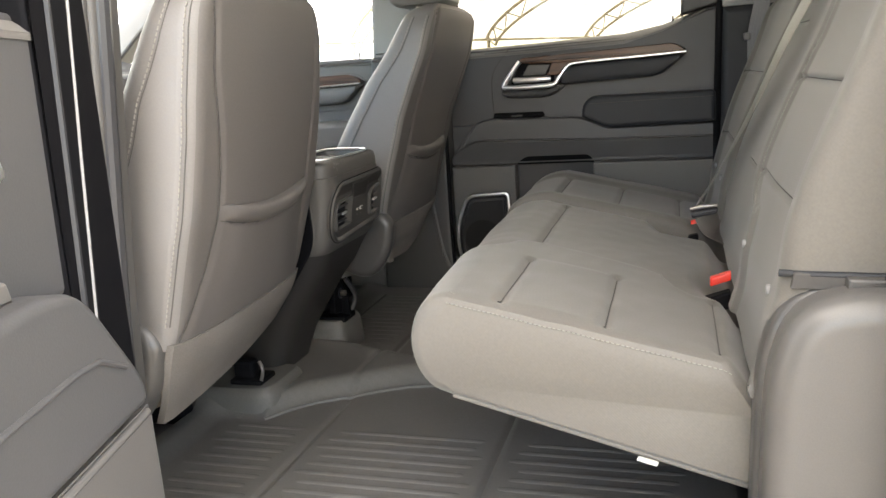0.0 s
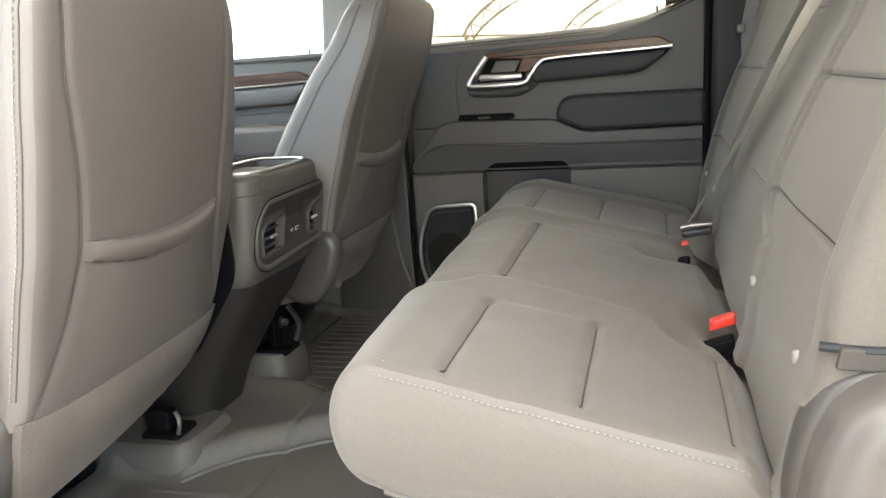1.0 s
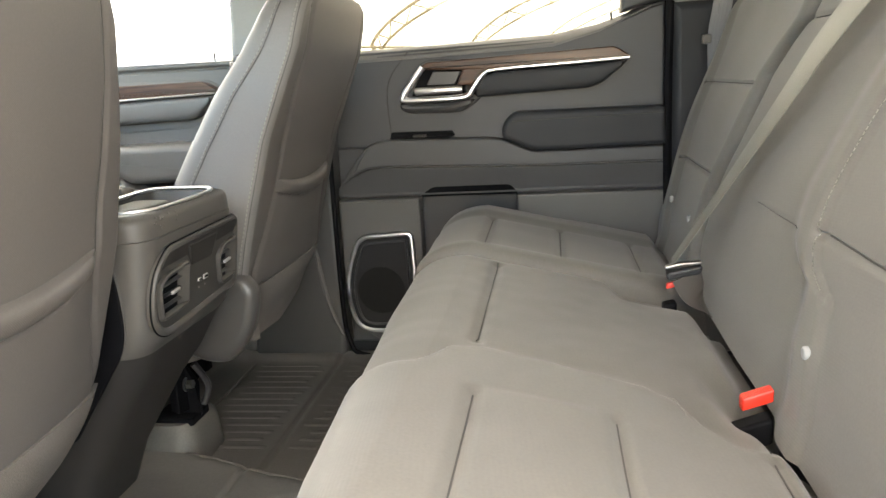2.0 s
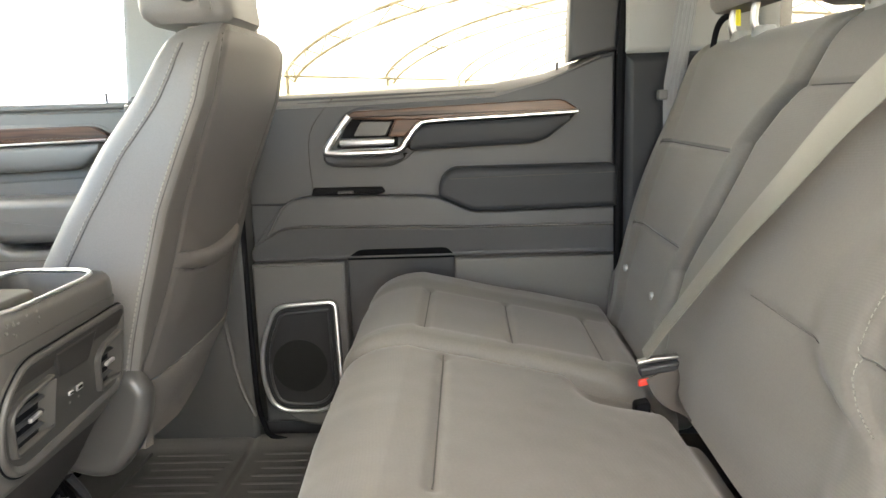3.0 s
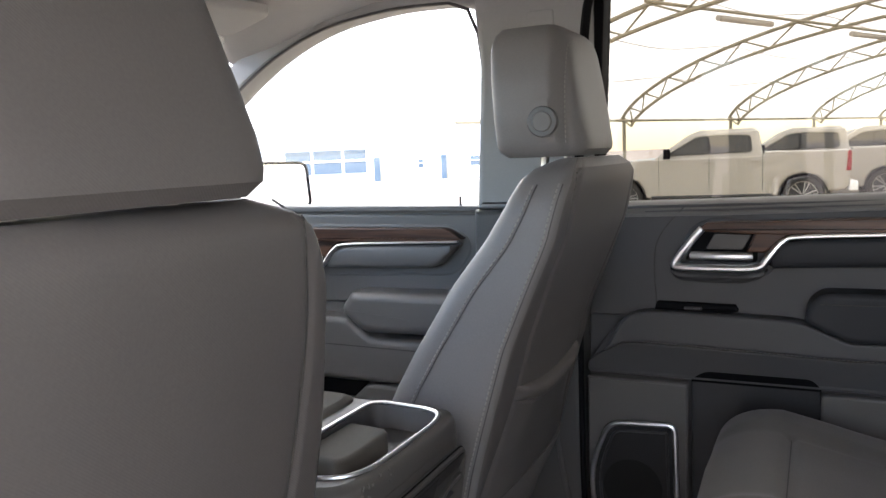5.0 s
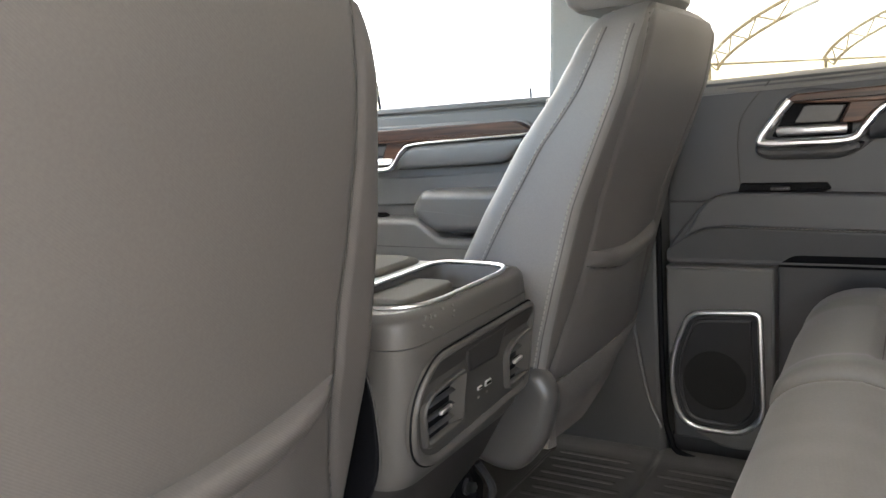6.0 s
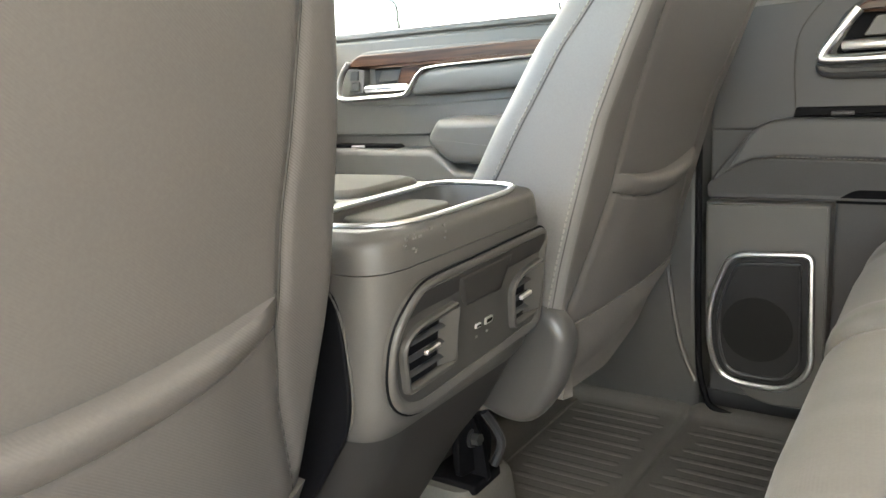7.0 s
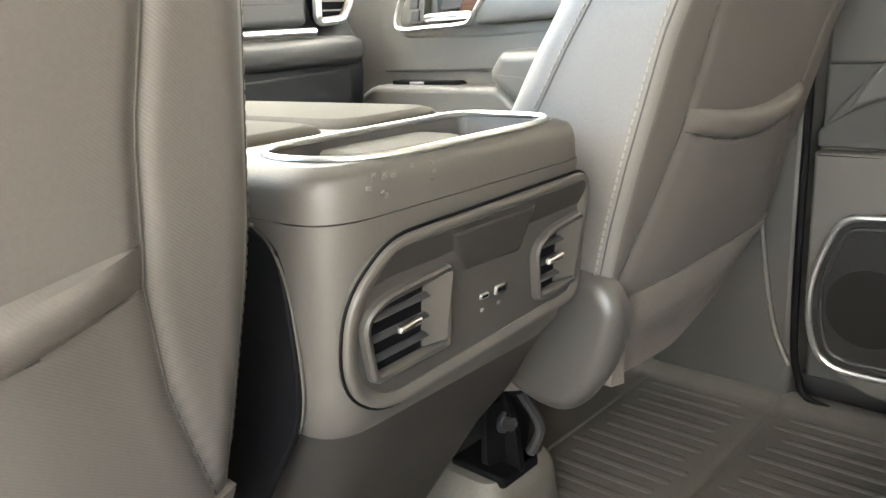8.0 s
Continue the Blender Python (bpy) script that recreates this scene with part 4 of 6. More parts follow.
def bench_cushion(y0, y1, relief, front):
    """A cushion lofted across the cab. relief(x, y): height of the padding; front(y): how far the nose reaches."""
    rings, n = [], max(24, int((y1 - y0) / 0.008))
    for i in range(n + 1):
        y = y0 + (y1 - y0) * i / n
        e = min(1.0, min(y - y0, y1 - y) / 0.022)
        q = math.sqrt(max(0.0, 1 - (1 - e) ** 2))
        nose = front(y)
        pts = []
        for k in range(106):
            x = 0.12 + (-0.30 - 0.12) * k / 105
            pts.append((x, y, top_z(x) + relief(x, y) - 0.020 * (1 - q)))
        zt = top_z(-0.30)
        for k in range(1, 20):
            a = math.pi * k / 20
            r = relief(-0.30, y) * (0.5 + 0.5 * math.cos(a))
            pts.append((-0.30 - (nose - 0.018 * (1 - q)) * math.sin(a) ** 0.9, y, 0.337 + (zt - 0.337 - 0.020 * (1 - q)) * math.cos(a) + r))
        for k in range(8):
            x = -0.30 + 0.42 * k / 7
            pts.append((x, y, 0.268 - 0.27 * (x + 0.30) + 0.012 * (1 - q)))
        rings.append(pts)
    return loft(rings)


def groove(d, w=0.0075, depth=0.0062):
    return -depth * math.exp(-(d / w) ** 2)


def left_relief(x, y):
    h = 0.0
    # outer pad of the driver's side
    yi = lerp([(-0.33, 1.25), (-0.288, 1.315), (-0.27, 1.357), (-0.23, 1.377), (-0.05, 1.360), (-0.02, 1.335), (0.0, 1.28), (0.03, 1.25)], x)
    h += 0.014 * smooth((yi - y) / 0.035 + 0.5) * smooth((0.13 - x) / 0.05)
    if 0.99 < y < min(yi - 0.02, 1.25):
        for xs in (-0.232, -0.089, 0.058):
            h += groove(x - xs)
        h += 0.004 * math.sin(math.pi * (x + 0.232) / 0.143) if -0.232 < x < -0.089 else 0.0
    if -0.30 < x < 0.06:
        h += groove(y - 0.985, 0.003, 0.003)
    if 1.43 < y < 1.84:
        h += groove(x + 0.247)
    h -= 0.006 * smooth((y - yi) / 0.05)
    # hollow where the buckles lie
    h -= 0.030 * smooth((x - 0.02) / 0.05) * math.exp(-((y - 1.40) / 0.06) ** 2)
    h -= 0.030 * smooth((x + 0.07) / 0.05) * math.exp(-((y - 1.84) / 0.05) ** 2)
    h -= 0.040 * smooth((x - 0.062) / 0.045)          # rolls down into the gap under the backrest
    h += 0.0025 * noise.noise(Vector((x * 9, y * 9, 0.3))) + 0.001 * noise.noise(Vector((x * 35, y * 25, 1.3)))
    return h


def right_relief(x, y):
    h = 0.008 * smooth((abs(y - 2.09) - 0.13) / 0.04)
    if abs(y - 2.07) < 0.14:
        for xs in (-0.282, -0.135, 0.015):
            h += groove(x - xs)
    if -0.30 < x < 0.06:
        h += groove(y - 1.925, 0.003, 0.003) + groove(y - 2.215, 0.003, 0.003)
    h -= 0.020 * smooth((x - 0.0) / 0.06) * math.exp(-((y - 1.88) / 0.04) ** 2)
    h -= 0.040 * smooth((x - 0.062) / 0.045)
    return h + 0.0025 * noise.noise(Vector((x * 9, y * 9, 4.3)))


def nose_left(y):
    return lerp([(0.96, 0.058), (1.10, 0.075), (1.30, 0.088), (1.60, 0.105), (1.88, 0.110)], y)


def nose_right(y):
    return lerp([(1.88, 0.112), (2.15, 0.118), (2.34, 0.112)], y)


bench = thing("rear_bench", "grey-brown cloth rear bench seat with split cushion and backrest", "seat")
cl = part("cushion", bench_cushion(0.965, 1.874, left_relief, nose_left), CLOTH, bench, "wide section of the cloth cushion", flat=False)
cr = part("cushion", bench_cushion(1.879, 2.335, right_relief, nose_right), CLOTH, bench, "narrow section of the cloth cushion", flat=False)


def on_left(pts, off=0.0014):
    return [(x, y, top_z(x) + left_relief(x, y) + off) for x, y in pts]


def on_right(pts, off=0.0014):
    return [(x, y, top_z(x) + right_relief(x, y) + off) for x, y in pts]


def steps(a, b, n):
    return [tuple(p + (q - p) * k / n for p, q in zip(a, b)) for k in range(n + 1)]


# dark lines along the seams, adding groove shade by colour
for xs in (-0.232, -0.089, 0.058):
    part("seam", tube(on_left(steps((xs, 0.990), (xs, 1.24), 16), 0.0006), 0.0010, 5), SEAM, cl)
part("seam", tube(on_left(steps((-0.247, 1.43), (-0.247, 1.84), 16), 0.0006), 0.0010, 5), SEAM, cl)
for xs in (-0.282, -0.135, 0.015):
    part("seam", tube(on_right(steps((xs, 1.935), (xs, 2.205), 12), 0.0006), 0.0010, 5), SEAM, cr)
part("stitching", dashes(on_left(steps((-0.30, 0.985), (-0.02, 0.985), 30), 0.0012), 0.0065, 0.0040, 0.0007), THREAD, cl, "pale stitching")
edge_line = [(x, 0.9675, top_z(x) + left_relief(x, 0.9675) - 0.011) for x in [-0.30 + 0.37 * k / 40 for k in range(41)]]
part("stitching", dashes(edge_line, 0.0065, 0.0040, 0.0008), THREAD, cl, "pale stitching along the cushion edge")
ridge = [tuple(p[:2]) for p in curve_pts([(-0.292, 1.305, 0), (-0.27, 1.357, 0), (-0.23, 1.378, 0), (-0.12, 1.370, 0), (-0.035, 1.350, 0), (-0.014, 1.285, 0)], 8)]
part("stitching", dashes(on_left(ridge, 0.0012), 0.0065, 0.0040, 0.0007), THREAD, cl, "pale stitching")
part("piping", tube([(x, 0.974, 0.268 - 0.27 * (x + 0.30) + 0.002) for x in [-0.30 + 0.40 * k / 20 for k in range(21)]], 0.004, 8), CLOTH, cl)
part("piping", tube([(0.093, 0.972, z) for z in [0.17 + 0.135 * k / 10 for k in range(11)]], 0.004, 8), CLOTH, cl)
part("care_tag", slab(roundpoly([(-0.046, 0.192), (-0.019, 0.185), (-0.022, 0.178), (-0.049, 0.185)], 0.002), xz, 0.982, 0.980, 0.0005), PAPER, cl, "white care tag")


def back_x(z):
    return 0.118 + 0.31 * (z - 0.41)


def split_y(z):
    return lerp([(0.33, 1.99), (0.475, 1.978), (0.574, 1.915), (0.690, 1.880), (0.735, 1.835), (0.775, 1.775), (0.86, 1.735)], z)


def bench_back(ya, yb, z0, z1, relief):
    rings = []
    for i in range(161):
        z = z0 + (z1 - z0) * i / 160
        a, b = ya(z), yb(z)
        zt = min(1.0, (z1 - z) / 0.05)
        tq = math.sqrt(max(0.0, 1 - (1 - zt) ** 2))
        pts = []
        for k in range(201):
            y = a + (b - a) * k / 200
            e = min(1.0, min(y - a, b - y) / 0.028)
            q = math.sqrt(max(0.0, 1 - (1 - e) ** 2))
            pts.append((back_x(z) - relief(y, z) + 0.026 * (1 - q) + 0.04 * (1 - tq), y, z))
        for k in range(9):
            y = b + (a - b) * k / 8
            pts.append((back_x(z) + 0.125 - 0.02 * (1 - tq), y, z))
        rings.append(pts)
    return loft(rings)


def pad_edge(z):
    """Inner edge of the driver's side pad on the backrest."""
    return lerp([(0.30, 1.30), (0.468, 1.328), (0.4735, 1.355), (0.4835, 1.384), (0.502, 1.405), (0.53, 1.411), (0.561, 1.410), (0.598, 1.399), (0.653, 1.378), (0.7115, 1.348), (0.734, 1.326), (0.86, 1.30)], z)


def wide_relief(y, z):
    yl = pad_edge(z)
    h = 0.004 - 0.016 * smooth((y - yl - 0.03) / 0.08)
    h += 0.010 * smooth((1.02 - y) / 0.05) * smooth((z - 0.42) / 0.1)
    if 0.99 < y < yl:
        for zs in (0.52, 0.672):
            h += groove(z - zs, 0.0035, 0.006)
        h -= 0.008 * smooth((yl - y) / 0.02)
    if z > 0.46:
        h += groove(y - yl, 0.0060, 0.0045)
    if 1.46 < y < 1.74:
        h += groove(z - 0.508, 0.0040, 0.0022) * smooth((y - 1.46) / 0.05) * smooth((1.74 - y) / 0.08)
    if y > 1.60:
        h += groove(z - 0.768, 0.0040, 0.004)
    h += groove(y - 0.985, 0.0050, 0.004) * smooth((z - 0.44) / 0.02)
    h += 0.0030 * noise.noise(Vector((y * 6, z * 6, 2.1))) + 0.010 * math.exp(-((z - 0.56) / 0.12) ** 2)
    if z < 0.41:
        h -= 0.010 * smooth((0.41 - z) / 0.08)
    return h


def narrow_relief(y, z):
    h = 0.010 * smooth((y - 2.25) / 0.04)
    if y > split_y(z) + 0.03 and y < 2.285:
        for zs in (0.512, 0.673):
            h += groove(z - zs, 0.0035, 0.006)
    h += 0.0030 * noise.noise(Vector((y * 6, z * 6, 7.1))) + 0.010 * math.exp(-((z - 0.56) / 0.12) ** 2)
    if z < 0.41:
        h -= 0.010 * smooth((0.41 - z) / 0.08)
    return h


bw = part("backrest", bench_back(lambda z: 0.925, split_y, 0.300, 0.862, wide_relief), CLOTH, bench, "wide section of the cloth backrest", flat=False)
bn = part("backrest", bench_back(lambda z: split_y(z) + 0.004, lambda z: 2.345 - 0.05 * smooth((z - 0.6) / 0.3), 0.300, 0.862, narrow_relief), CLOTH, bench, "narrow section of the cloth backrest", flat=False)
# backrest seam lines, groove shade in their colour
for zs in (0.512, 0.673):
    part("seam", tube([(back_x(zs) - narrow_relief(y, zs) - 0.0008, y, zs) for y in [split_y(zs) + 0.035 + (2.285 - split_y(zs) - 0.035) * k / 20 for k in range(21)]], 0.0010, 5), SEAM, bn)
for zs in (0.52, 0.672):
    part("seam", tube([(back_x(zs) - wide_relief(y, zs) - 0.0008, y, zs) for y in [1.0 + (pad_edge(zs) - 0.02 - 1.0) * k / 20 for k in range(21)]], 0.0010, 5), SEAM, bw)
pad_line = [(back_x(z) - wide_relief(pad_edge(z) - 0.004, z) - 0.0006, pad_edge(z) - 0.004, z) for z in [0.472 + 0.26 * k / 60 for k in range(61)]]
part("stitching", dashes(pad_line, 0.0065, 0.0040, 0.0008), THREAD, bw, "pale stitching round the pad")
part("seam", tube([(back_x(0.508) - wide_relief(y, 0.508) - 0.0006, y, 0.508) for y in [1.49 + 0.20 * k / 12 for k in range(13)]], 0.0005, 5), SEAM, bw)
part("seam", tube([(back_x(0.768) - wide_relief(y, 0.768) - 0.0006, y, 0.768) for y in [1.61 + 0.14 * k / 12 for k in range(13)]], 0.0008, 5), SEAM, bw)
# strip added for the cloth fold, with the shadow below it as dark colour
part("side_fold_shade", slab(roundpoly([(0.128, 0.447), (0.300, 0.440), (0.300, 0.459), (0.132, 0.466)], 0.003), lambda u, v, d: (u, 0.926 - d, v), 0.0, 0.006, 0.002), SEAM, bw, "dark strip for cloth fold and shadow over the side cover")
side_line = [(back_x(z) - wide_relief(0.955, z) + 0.004, 0.953, z) for z in [0.44 + 0.40 * k / 50 for k in range(51)]]
part("stitching", dashes(side_line, 0.0065, 0.0040, 0.0008), THREAD, bw, "pale stitching along the backrest edge")
for y, z, bb, rel in ((1.045, 0.41, bw, wide_relief), (1.32, 0.41, bw, wide_relief), (2.055, 0.415, bn, narrow_relief), (2.27, 0.42, bn, narrow_relief)):
    ring = [(y + 0.0075 * math.cos(2 * math.pi * k / 16), z + 0.0075 * math.sin(2 * math.pi * k / 16)) for k in range(16)]
    part("snap_button", slab(ring, yz, back_x(z) - rel(y, z) + 0.003, back_x(z) - rel(y, z) - 0.004, 0.003), LIGHT_TRIM, bb, "pale snap button")


part("hem", tube([(0.118, 0.936, 0.462), (0.15, 0.924, 0.463), (0.26, 0.924, 0.460)], 0.0045, 8), SOFT_DARK, bw, "dark hem over the side cover")


def rear_headrest(yc, xc, z0, z1, hw, dx, button):
    hr = []
    for k in range(21):
        f = k / 20
        z = z0 + (z1 - z0) * f
        q = math.sqrt(max(0.0, 1 - max(0, (f - 0.82) / 0.182) ** 2)) if f > 0.82 else math.sqrt(max(0, 1 - max(0, (0.12 - f) / 0.125) ** 2))
        hr.append([(a, b, z) for a, b in sring(xc + 0.02 * f, yc - 0.014 * f * f, dx * (0.6 + 0.4 * q), (hw - 0.014 * f * f) * (0.84 + 0.16 * q), 6.0, 60)])
    h = part("headrest", loft(hr), VINYL, bench, "grey vinyl rear headrest", flat=False)
    for dy in (-0.062, 0.042):
        part("post", tube(curve_pts([(xc + 0.012, yc + dy, 0.835), (xc - 0.012, yc + dy, 0.872), (xc - 0.006, yc + dy, z0 + 0.02)], 5), 0.0065, 10), STEEL, h, "bright steel post")
        part("guide", slab(sring(xc + 0.004, yc + dy, 0.017, 0.024, 2.6, 28), xy, 0.842, 0.868, 0.004), LIGHT_TRIM, h, "pale post guide")
    if button:
        for rad, dep, nm in ((0.021, 0.003, "button_ring"), (0.0135, 0.006, "button")):
            ring = [(xc + 0.014 + rad * math.cos(2 * math.pi * j / 28), z0 + 0.06 + rad * math.sin(2 * math.pi * j / 28)) for j in range(28)]
            part(nm, slab(ring, xz, yc - hw + 0.006, yc - hw - dep, 0.002), SHIELD if nm == "button_ring" else PLASTIC, h)
        part("tag", slab(roundpoly([(yc + 0.004, 0.874), (yc + 0.026, 0.878), (yc + 0.028, 0.904), (yc + 0.008, 0.902)], 0.002), yz, xc - 0.012, xc - 0.010, 0.0005), YELLOW, h, "yellow paper tag")
    return h


part("strap", tube(curve_pts([(0.270, 2.245, 0.845), (0.272, 2.228, 0.882), (0.275, 2.195, 0.898), (0.282, 2.160, 0.896)], 6), 0.006, 8, flat=0.5), BLACK, bench, "black pull strap behind the headrest")
rear_headrest(2.10, 0.283, 0.905, 1.135, 0.122, 0.038, True)
rear_headrest(1.665, 0.300, 0.868, 0.972, 0.125, 0.048, False)


# ---------------------------------------------------------------- console between the front seats
def console_unit():
    c = thing("centre_console", "grey plastic centre console with cup holder tray and air vents", "console")
    y0, y1, yc = 1.448, 1.758, 1.603
    # upper cap: a rounded box with the tray sunk into it
    rings = []
    for k in range(9):
        z = 0.5215 + 0.0345 * k / 8
        e = 0.014 * (1 - math.sqrt(max(0.0, 1 - (k / 8) ** 5)))
        rings.append([(x, y, z) for x, y in roundpoly([(-1.30, y0 + e), (-0.688 - e, y0 + e), (-0.688 - e, y1 - e), (-1.30, y1 - e)], [0.01, 0.045, 0.045, 0.01], 6)])
    tray = roundpoly([(-0.825, 1.500), (-0.775, 1.474), (-0.715, 1.490), (-0.698, 1.530), (-0.698, 1.690), (-0.715, 1.732), (-0.825, 1.740)], [0.03, 0.03, 0.03, 0.03, 0.03, 0.03, 0.03], 5)
    rim = inset(tray, 0.0)
    cap = part("cap", loft(rings, True, False), CONSOLE, c, "grained grey upper cap")
    outer = [(x, y) for x, y, z in rings[-1]]
    # top face with an opening: bridged between outline and tray
    top = bmesh.new()
    ov = [top.verts.new((x, y, 0.556)) for x, y in outer]
    iv = [top.verts.new((x, y, 0.556)) for x, y in rim]
    oe = [top.edges.new((ov[i], ov[(i + 1) % len(ov)])) for i in range(len(ov))]
    ie = [top.edges.new((iv[i], iv[(i + 1) % len(iv)])) for i in range(len(iv))]
    bmesh.ops.triangle_fill(top, use_beauty=True, use_dissolve=False, edges=oe + ie)
    tv = {v: i for i, v in enumerate(top.verts)}
    geo = ([tuple(v.co) for v in top.verts], [tuple(tv[v] for v in f.verts) for f in top.faces])
    top.free()
    part("cap_top", geo, CONSOLE, c)
    well = [[(x, y, 0.556) for x, y in rim], [(x, y, 0.50) for x, y in inset(rim, 0.006)], [(x, y, 0.480) for x, y in inset(rim, 0.014)]]
    part("tray", (loft(well, True, False)[0], loft(well, True, False)[1] + [tuple(2 * len(rim) + j for j in range(len(rim)))]), CONSOLE, c, "sunken cup tray")
    part("tray_divider", slab(roundpoly([(-0.823, 1.552), (-0.762, 1.545), (-0.752, 1.560), (-0.752, 1.655), (-0.764, 1.668), (-0.823, 1.672)], 0.010), xy, 0.48, 0.549, 0.006), MATTE, c)
    part("tray_ledge", slab(roundpoly([(-0.701, 1.545), (-0.701, 1.680), (-0.722, 1.664), (-0.722, 1.562)], 0.008), xy, 0.48, 0.547, 0.005), MATTE, c)
    part("side_panel", slab(roundpoly([(-1.2, 0.23), (-0.836, 0.23), (-0.741, 0.368), (-0.734, 0.40), (-0.734, 0.46), (-0.742, 0.515), (-1.2, 0.515)], [0, 0.01, 0.02, 0.02, 0.03, 0.04, 0]), lambda u, v, d: (u, y0 - d, v), -0.004, 0.0025, 0.002), BLACK, c, "black side panel")
    part("side_edge", tube(curve_pts([(-1.1, y0 - 0.002, 0.517), (-0.80, y0 - 0.002, 0.517), (-0.760, y0 - 0.002, 0.514), (-0.741, y0 - 0.001, 0.494), (-0.734, y0 + 0.001, 0.455), (-0.736, y0 + 0.002, 0.385), (-0.768, y0 + 0.004, 0.332), (-0.815, y0 + 0.004, 0.262)], 6), 0.0012, 6), CONSOLE, c)
    part("tray_rim", tube([(x, y, 0.5570) for x, y in rim], 0.0029, 8, loop=True), CHROME, c, "polished tray rim")
    # middle body down to the panel
    mid = []
    for z, x, a, b in ((0.5207, -0.688, y0, y1), (0.45, -0.694, y0 + 0.002, y1 - 0.002), (0.390, -0.704, y0 + 0.004, y1 - 0.004), (0.368, -0.709, y0 + 0.006, y1 - 0.008), (0.352, -0.722, y0 + 0.012, y1 - 0.016)):
        mid.append([(u, v, z) for u, v in roundpoly([(-1.30, a), (x, a), (x, b), (-1.30, b)], [0.01, 0.040, 0.040, 0.01], 6)])
    part("body", loft(mid), CONSOLE, c, "grained grey console body")
    # same plastic as the body; its shade is painted by a darker colour
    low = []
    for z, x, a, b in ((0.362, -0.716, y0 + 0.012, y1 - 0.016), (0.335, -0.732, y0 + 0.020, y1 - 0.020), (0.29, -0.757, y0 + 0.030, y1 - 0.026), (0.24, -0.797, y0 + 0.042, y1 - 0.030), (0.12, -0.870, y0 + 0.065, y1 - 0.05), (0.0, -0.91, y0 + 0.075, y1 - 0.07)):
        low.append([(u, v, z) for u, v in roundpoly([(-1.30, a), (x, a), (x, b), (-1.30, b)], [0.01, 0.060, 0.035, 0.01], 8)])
    part("lower_body", loft(low), CONSOLE_SHADE, c, "lower console in grey darkened for shade")

    # rear panel with vents and sockets, on a face that leans a little
    def face(u, v, d):
        return (-0.694 + (v - 0.45) * 0.16 + d, u, v)

    pan = roundpoly([(1.456, 0.470), (1.497, 0.506), (1.740, 0.511), (1.746, 0.386), (1.492, 0.372), (1.456, 0.405)], [0.03, 0.02, 0.02, 0.02, 0.03, 0.03], 6)
    def frame_ring(o, steps_):
        """A hollow frame: rings of (inset, depth)."""
        return loft([[face(u, v, d) for u, v in inset(o, q)] for q, d in steps_], True, False)

    p = part("rear_panel", frame_ring(pan, ((0.0, -0.004), (0.0, 0.0045), (0.0010, 0.0066), (0.0028, 0.0076), (0.0060, 0.0072), (0.0115, 0.0040), (0.0125, 0.0005))), CONSOLE, c, "thick bevelled frame of the rear panel")
    part("panel_face", slab(inset(pan, 0.0095), face, -0.002, 0.0030, 0.0004), PANEL, p)
    part("panel_gap", tube([face(u, v, 0.002) for u, v in inset(pan, -0.0010)], 0.0013, 5, loop=True), BLACK, p)

    def vent(a, b, z0, z1, cheek):
        """An air vent in a raised pod; a pale cheek slopes into the opening from the right."""
        o = roundpoly([(a + 0.002, z0 - 0.010), (cheek + 0.008, z0 - 0.006), (cheek + 0.003, z1 + 0.010), (a + 0.010, z1 + 0.004), (a - 0.011, z1 - 0.010)], [0.010, 0.006, 0.006, 0.012, 0.014], 5)
        v = part("vent", frame_ring(o, ((0.0, 0.001), (0.0006, 0.0085), (0.0025, 0.0105), (0.0055, 0.0098), (0.0085, 0.0060), (0.0095, 0.0022))), PANEL, p, "air vent in a raised pod")
        part("throat", slab(inset(o, 0.008), face, 0.0020, 0.0036, 0.0003), BLACK, v, "black vent throat")
        part("cheek", slab(roundpoly([(b, z0 + 0.002), (cheek, z0 + 0.003), (cheek + 0.002, z1 + 0.004), (b - 0.004, z1)], 0.002), lambda s, t, d: face(s, t, 0.003 + 0.0070 * (s - b) / (cheek - b) + d), -0.002, 0.0012, 0.0006), CONSOLE, v, "sloping cheek of the vent")
        for k in range(3):
            z = z0 + (z1 - z0) * (k + 0.75) / 3.4
            part("vane", slab(roundpoly([(a - 0.001, -0.004), (b + 0.001, -0.004), (b + 0.001, 0.004), (a - 0.001, 0.004)], 0.0015), lambda s, t, d, z=z: face(s, z - t * 0.35 + (s - a) * 0.04, 0.0072 + t * 0.7 + d), -0.0008, 0.0008, 0.0005), PLASTIC_DARK, v)
        zc, yc2 = z0 + (z1 - z0) * 0.52, a + (b - a) * 0.62
        part("thumb_tab", slab(roundpoly([(yc2 - 0.011, zc - 0.0026), (yc2 + 0.011, zc - 0.0010), (yc2 + 0.011, zc + 0.0040), (yc2 - 0.011, zc + 0.0026)], 0.0015), face, 0.009, 0.0135, 0.0015), CHROME, v, "bright thumb tab")
        return v

    vent(1.478, 1.532, 0.410, 0.464, 1.553)
    vent(1.672, 1.702, 0.412, 0.466, 1.727)
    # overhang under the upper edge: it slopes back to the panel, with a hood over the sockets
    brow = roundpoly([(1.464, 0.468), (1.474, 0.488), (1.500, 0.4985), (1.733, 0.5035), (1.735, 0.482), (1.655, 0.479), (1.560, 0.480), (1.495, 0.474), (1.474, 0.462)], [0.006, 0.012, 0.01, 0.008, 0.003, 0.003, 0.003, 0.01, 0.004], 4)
    # brow and hood take the darker colour in place of real shade
    part("brow", slab(brow, lambda u, v, d: face(u, v, 0.0012 + d * (0.15 + 0.85 * smooth((v - 0.472) / 0.030))), 0.0, 0.0066, 0.0006), CONSOLE_SHADE, p, "overhang above the vents, darkened for shade")
